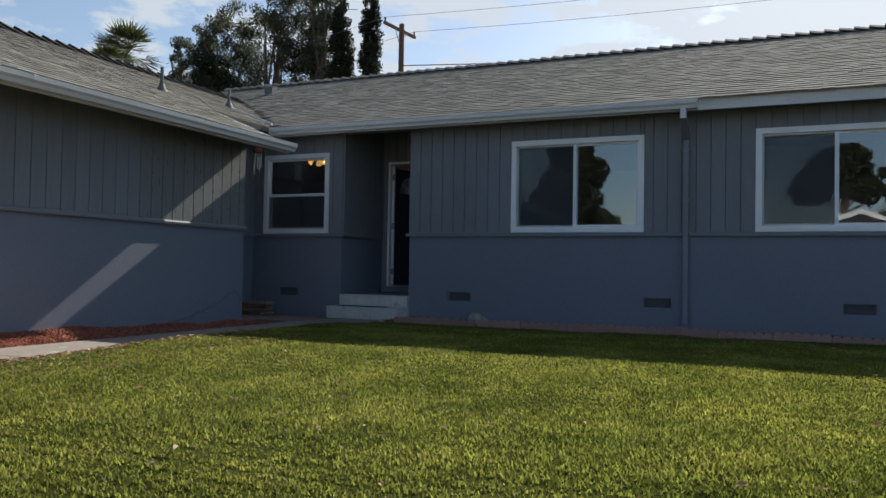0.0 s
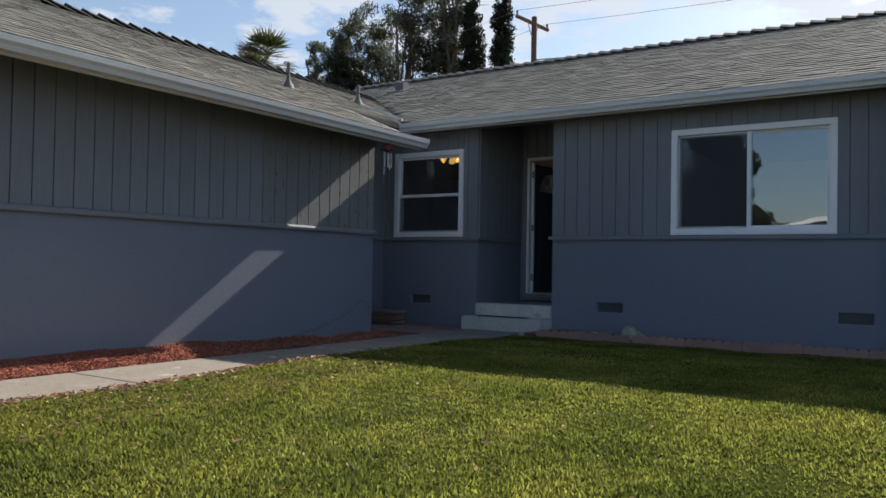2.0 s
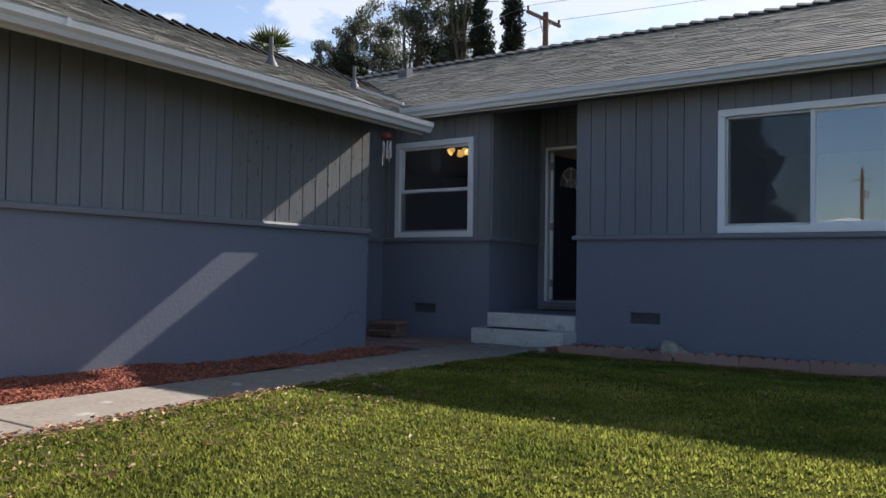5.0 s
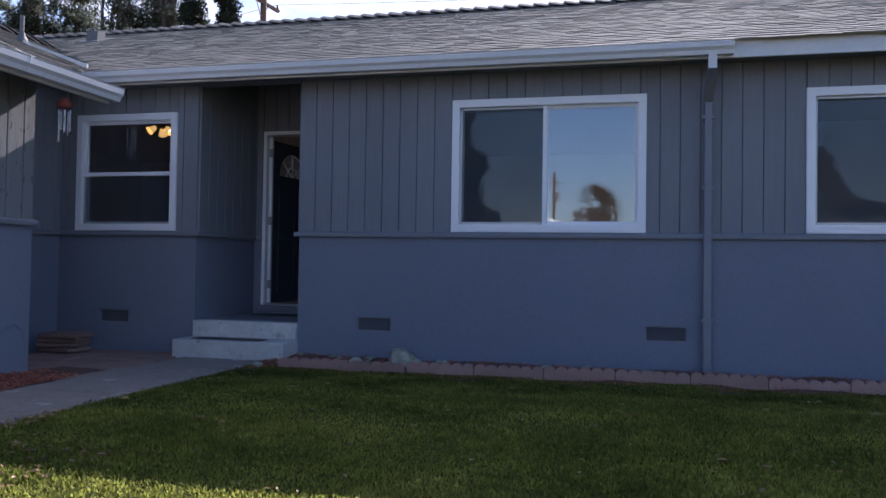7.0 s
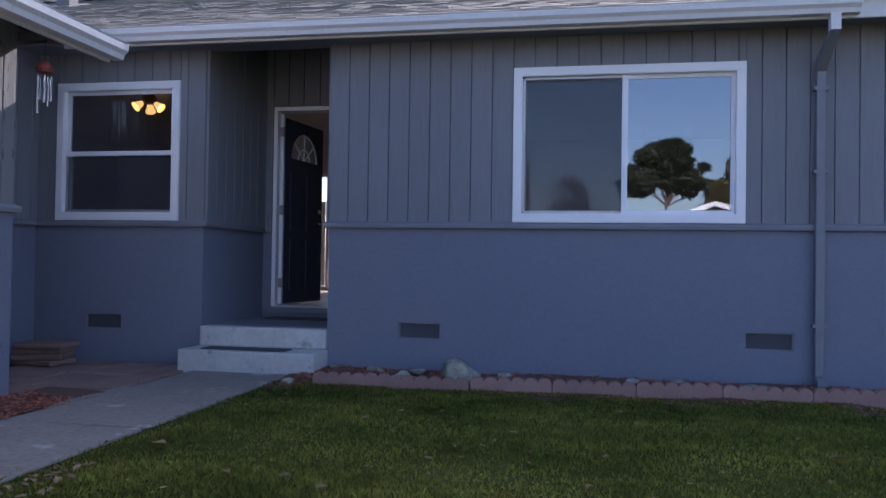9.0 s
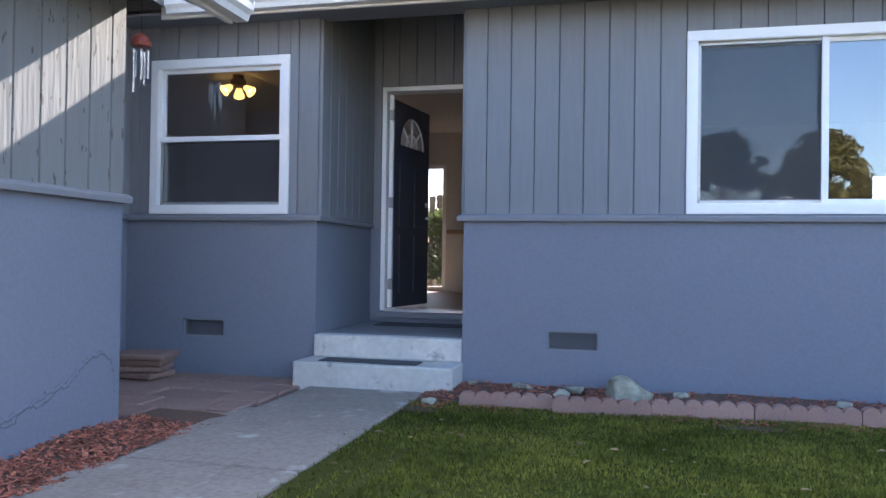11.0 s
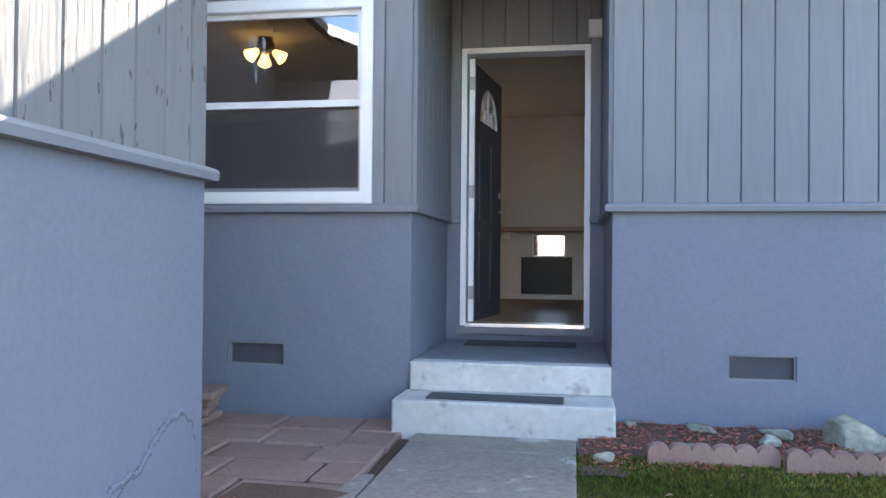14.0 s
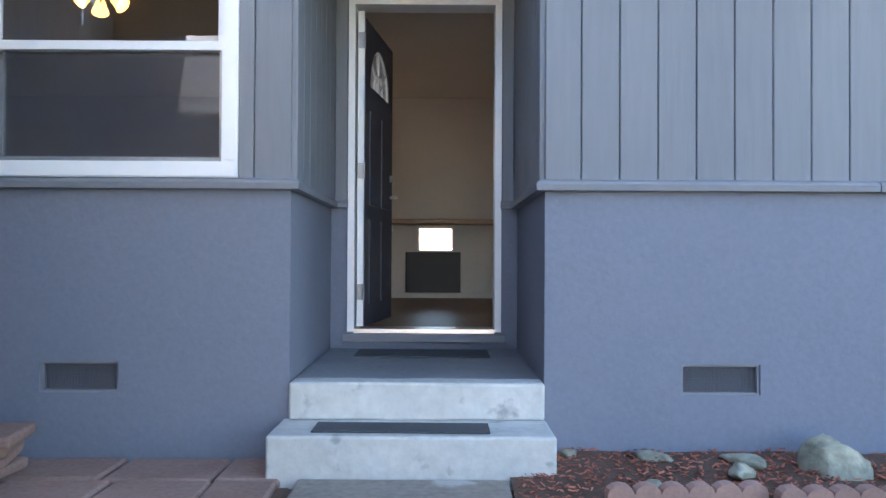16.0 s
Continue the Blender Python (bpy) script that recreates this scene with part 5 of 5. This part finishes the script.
def palm(x, y, h, seed, rl):
    e = empty("palm_tree", (x, y, -0.72))
    tagged(e, "fan palm with a ragged green crown", "tree", group="palms")
    part("trunk", rod(bmesh.new(), (0, 0, 0), (0, 0, h), 0.25, 0.18, 10), M_BARK, e)
    g = random.Random(seed)
    V = []
    for i in range(38):
        az, el = g.uniform(0, 6.28), g.uniform(-0.7, 1.35)
        d = Vector((math.cos(az) * math.cos(el), math.sin(az) * math.cos(el), math.sin(el)))
        side = d.cross(Vector((0, 0, 1))).normalized()
        up = side.cross(d)
        hub = Vector((0, 0, h)) + d * rl * 0.45
        V += [Vector((0, 0, h)) - side * 0.02, Vector((0, 0, h)) + side * 0.02, hub + side * 0.02, hub - side * 0.02]
        for j in range(15):
            a = (j - 7) / 7 * 1.25
            w = (d * math.cos(a) + side * math.sin(a)).normalized()
            tip = hub + w * rl * g.uniform(0.45, 0.62) - Vector((0, 0, rl * 0.10 * g.random())) + up * 0.03
            m = hub.lerp(tip, 0.5)
            s = w.cross(up).normalized() * 0.045
            V += [hub, m - s, tip, m + s]
    quads_mesh("crown", [tuple(v) for v in V], len(V) // 4, M_LEAF_PALM, e)


palm(-37.9, 37.0, 14.3, 3, 2.4)
palm(-40.2, 38.0, 13.9, 4, 2.0)

pole = empty("utility_pole", (-21.05, TY, -0.72))
tagged(pole, "brown wooden utility pole with a crossarm", "utility pole")
part("post", rod(bmesh.new(), (0, 0, 0), (0, 0, 15.5), 0.19, 0.15, 12), M_POLE, pole)
ARM = pose(0, -0.2, 15.1, 0, 0, 84)
bm = boxes((-1.6, 1.6, -0.07, 0.07, -0.075, 0.075))
part("crossarm", bm, M_POLE, pole).matrix_local = ARM
for sx in (-1, 1):
    part("brace", rod(bmesh.new(), (sx * 0.6, -0.07, -0.05), (0.0, 0.05, -0.75), 0.025, n=6), M_METAL, pole).matrix_local = ARM
ends = []
for ax in (-1.5, 1.5):
    ins = part("insulator", lathe(bmesh.new(), [(0.0, 0.32), (0.05, 0.31), (0.07, 0.25), (0.04, 0.22), (0.075, 0.17), (0.03, 0.13), (0.03, 0.07)], (ax, 0, 0), 10), M_BLACK, pole, "dark ceramic insulator")
    ins.matrix_local = ARM
    ends.append(Vector(pole.location) + ARM @ Vector((ax, 0, 0.32)))


def cable(a, b, sag, r=0.011):
    a, b = Vector(a), Vector(b)
    bm = bmesh.new()
    pts = [a.lerp(b, i / 24) - Vector((0, 0, sag * 4 * (i / 24) * (1 - i / 24))) for i in range(25)]
    for p, q in zip(pts, pts[1:]):
        rod(bm, p, q, r, n=5)
    tagged(part("power_line", bm, M_WIRE), "thin dark overhead power line", "cable", group="overhead lines")


for p in ends:
    cable(p, p + Vector((60, 6, 3.0)), 1.0)
    cable(p, p + Vector((-45, 10, 1.0)), 1.2)
cable((-21.05, TY, 12.4), (34, TY + 6, 13.0), 0.8, 0.03)

# ---------------------------------------------------------------- across the street
def far_house(x, y, w, d):
    e = empty("house", (x, y, -0.72))
    tagged(e, "beige single-storey house across the street", "house")
    part("wall", boxes((-w / 2, w / 2, -d, 0, 0, 2.9)), M_FARHOUSE, e)
    bm = bmesh.new()
    prism(bm, [(-d - 0.6, 2.85), (-d / 2, 4.9), (0.6, 2.85), (0.6, 2.98), (-d / 2, 5.05), (-d - 0.6, 2.98)], "x", -w / 2 - 0.5, w / 2 + 0.5)
    part("roof", bm, M_RIDGE, e)
    part("fascia", boxes((-w / 2 - 0.5, w / 2 + 0.5, 0.601, 0.64, 2.78, 3.0)), M_WHITE, e)
    for wx in (-w * 0.33, -w * 0.05, w * 0.3):
        wi = part("window", boxes((wx - 0.9, wx + 0.9, 0.001, 0.05, 1.0, 2.2)), M_WHITE, e)
        part("pane", boxes((wx - 0.82, wx + 0.82, 0.051, 0.06, 1.08, 2.12)), M_GLASS, wi)


def gable_house(x, y, w, apex, eave, label):
    """A low house with its gable to the street, trimmed with white rake boards."""
    e = empty("house", (x, y, -0.72))
    tagged(e, label, "house", group="houses across the street")
    h = w / 2
    part("wall", prism(bmesh.new(), [(-h, 0), (h, 0), (h, eave), (0, apex - 0.1), (-h, eave)], "y", -7.0, 0), M_FARHOUSE, e)
    o = 0.45
    dz = (apex - eave) / h * o
    part("roof", prism(bmesh.new(), [(-h - o, eave - dz), (0, apex), (h + o, eave - dz), (h + o, eave - dz + 0.12), (0, apex + 0.12), (-h - o, eave - dz + 0.12)], "y", -7.4, 0.5), M_RIDGE, e)
    part("rake_board", prism(bmesh.new(), [(-h - o, eave - dz - 0.1), (0, apex - 0.1), (h + o, eave - dz - 0.1), (h + o, eave - dz + 0.14), (0, apex + 0.14), (-h - o, eave - dz + 0.14)], "y", 0.5, 0.55), M_WHITE, e, "white painted rake board")
    for wx in (-h * 0.45, h * 0.45):
        wi = part("window", boxes((wx - 0.6, wx + 0.6, 0.001, 0.05, 1.0, 2.2)), M_WHITE, e)
        part("pane", boxes((wx - 0.52, wx + 0.52, 0.051, 0.06, 1.08, 2.12)), M_GLASS, wi)


gable_house(-7.2, -22.5, 5.2, 4.35, 3.7, "beige house with white gable trim across the street")
gable_house(2.6, -22.5, 4.6, 4.8, 4.0, "beige gabled house with white rake boards")
carport = empty("carport", (-2.3, -22.6, -0.72))
tagged(carport, "low carport with a white fascia between two houses", "carport")
part("roof", boxes((-2.3, 2.6, -5.0, 0, 3.75, 3.88)), M_RIDGE, carport)
part("fascia", boxes((-2.3, 2.6, 0.001, 0.05, 3.68, 3.92)), M_WHITE, carport)
for cx in (-1.9, 0.1, 2.2):
    part("post", boxes((cx - 0.06, cx + 0.06, -0.3, -0.18, 0, 3.75)), M_WHITE, carport)
far_house(-21.0, -25.0, 15.0, 9.0)
far_house(15.5, -26.0, 14.0, 9.0)


def dome(seed, n, w, z0, z1, r):
    """Clumps filling a rounded crown that is widest in its lower half."""
    g = random.Random(seed)
    out = []
    for _ in range(n):
        t, a, d = g.random() ** 0.8, g.uniform(0, 6.28), g.random() ** 0.5
        k = w * math.sqrt(max(0.04, 1 - t * t)) * d
        out.append((k * math.cos(a), 0.6 * k * math.sin(a), z0 + (z1 - z0) * t, r * g.uniform(0.6, 1.2)))
    return out


tree("street_tree", 3.9, -60.0, 7.5, dome(11, 70, 4.4, 8.6, 13.4, 0.95), 15000, M_LEAF_DARK, 0.3, "dark umbrella-shaped street tree across the road", "tree", 0.28, 11, 16)
tree("street_tree", 13.2, -60.0, 4.5, dome(12, 120, 6.4, 2.4, 13.4, 1.3), 32000, M_LEAF_BACK, 0.28, "broad olive-gold street tree across the road", "tree", 0.3, 12, 16)
tree("street_tree", 11.0, -31.0, 2.0, dome(15, 40, 2.6, 1.2, 5.4, 0.8), 12000, M_LEAF_DARK, 0.18, "low dark green tree across the road", "tree", 0.25, 15, 10)
tree("street_tree", -4.6, -31.0, 2.2, dome(13, 60, 2.1, 2.6, 6.9, 0.6), 4500, M_LEAF_DRY, 0.10, "nearly bare brown street tree across the road", "tree", 0.22, 13, 50)
tree("street_tree", -12.2, -21.5, 2.2, dome(14, 80, 2.4, 2.0, 10.2, 0.9), 24000, M_LEAF_DARK, 0.2, "tall dark green tree before the far house", "tree", 0.3, 14, 12)
p2 = empty("utility_pole", (-7.3, -29.0, -0.72))
tagged(p2, "brown wooden utility pole across the street", "utility pole")
part("post", rod(bmesh.new(), (0, 0, 0), (0, 0, 7.7), 0.11, 0.08, 10), M_POLE, p2)
part("crossarm", boxes((-0.55, 0.55, -0.05, 0.05, 7.0, 7.1)), M_POLE, p2)
part("transformer", lathe(bmesh.new(), [(0.0, 0), (0.16, 0.02), (0.17, 0.5), (0.1, 0.56), (0.0, 0.56)], (0.22, 0, 5.9), 12), M_METAL, p2, "grey pole transformer")
bm = bmesh.new()
N = 90
lo, hi = [], []
for i in range(N + 1):
    a = math.pi * (1.0 + i / N)
    r = 900.0
    h = 60 + 35 * noise.noise(Vector((i * 0.12, 2, 0))) + 14 * noise.noise(Vector((i * 0.5, 5, 0)))
    lo.append(bm.verts.new((r * math.cos(a), r * math.sin(a), -1)))
    hi.append(bm.verts.new((1.25 * r * math.cos(a), 1.25 * r * math.sin(a), h)))
for i in range(N):
    bm.faces.new((lo[i], hi[i], hi[i + 1], lo[i + 1]))
structure(part("backdrop", bm, M_HILL), "hazy brown hills on the far horizon", "hills")
tree("garden_shrub", -8.35, 20.9, 0.5, crown_cloud(21, 14, 0, 0.6, 1.9, 0.45, 0.3), 2500, M_LEAF_PALM, 0.06, "leafy green shrub before the back fence", "shrub", 0.05, 21, 8).location.z = -0.04
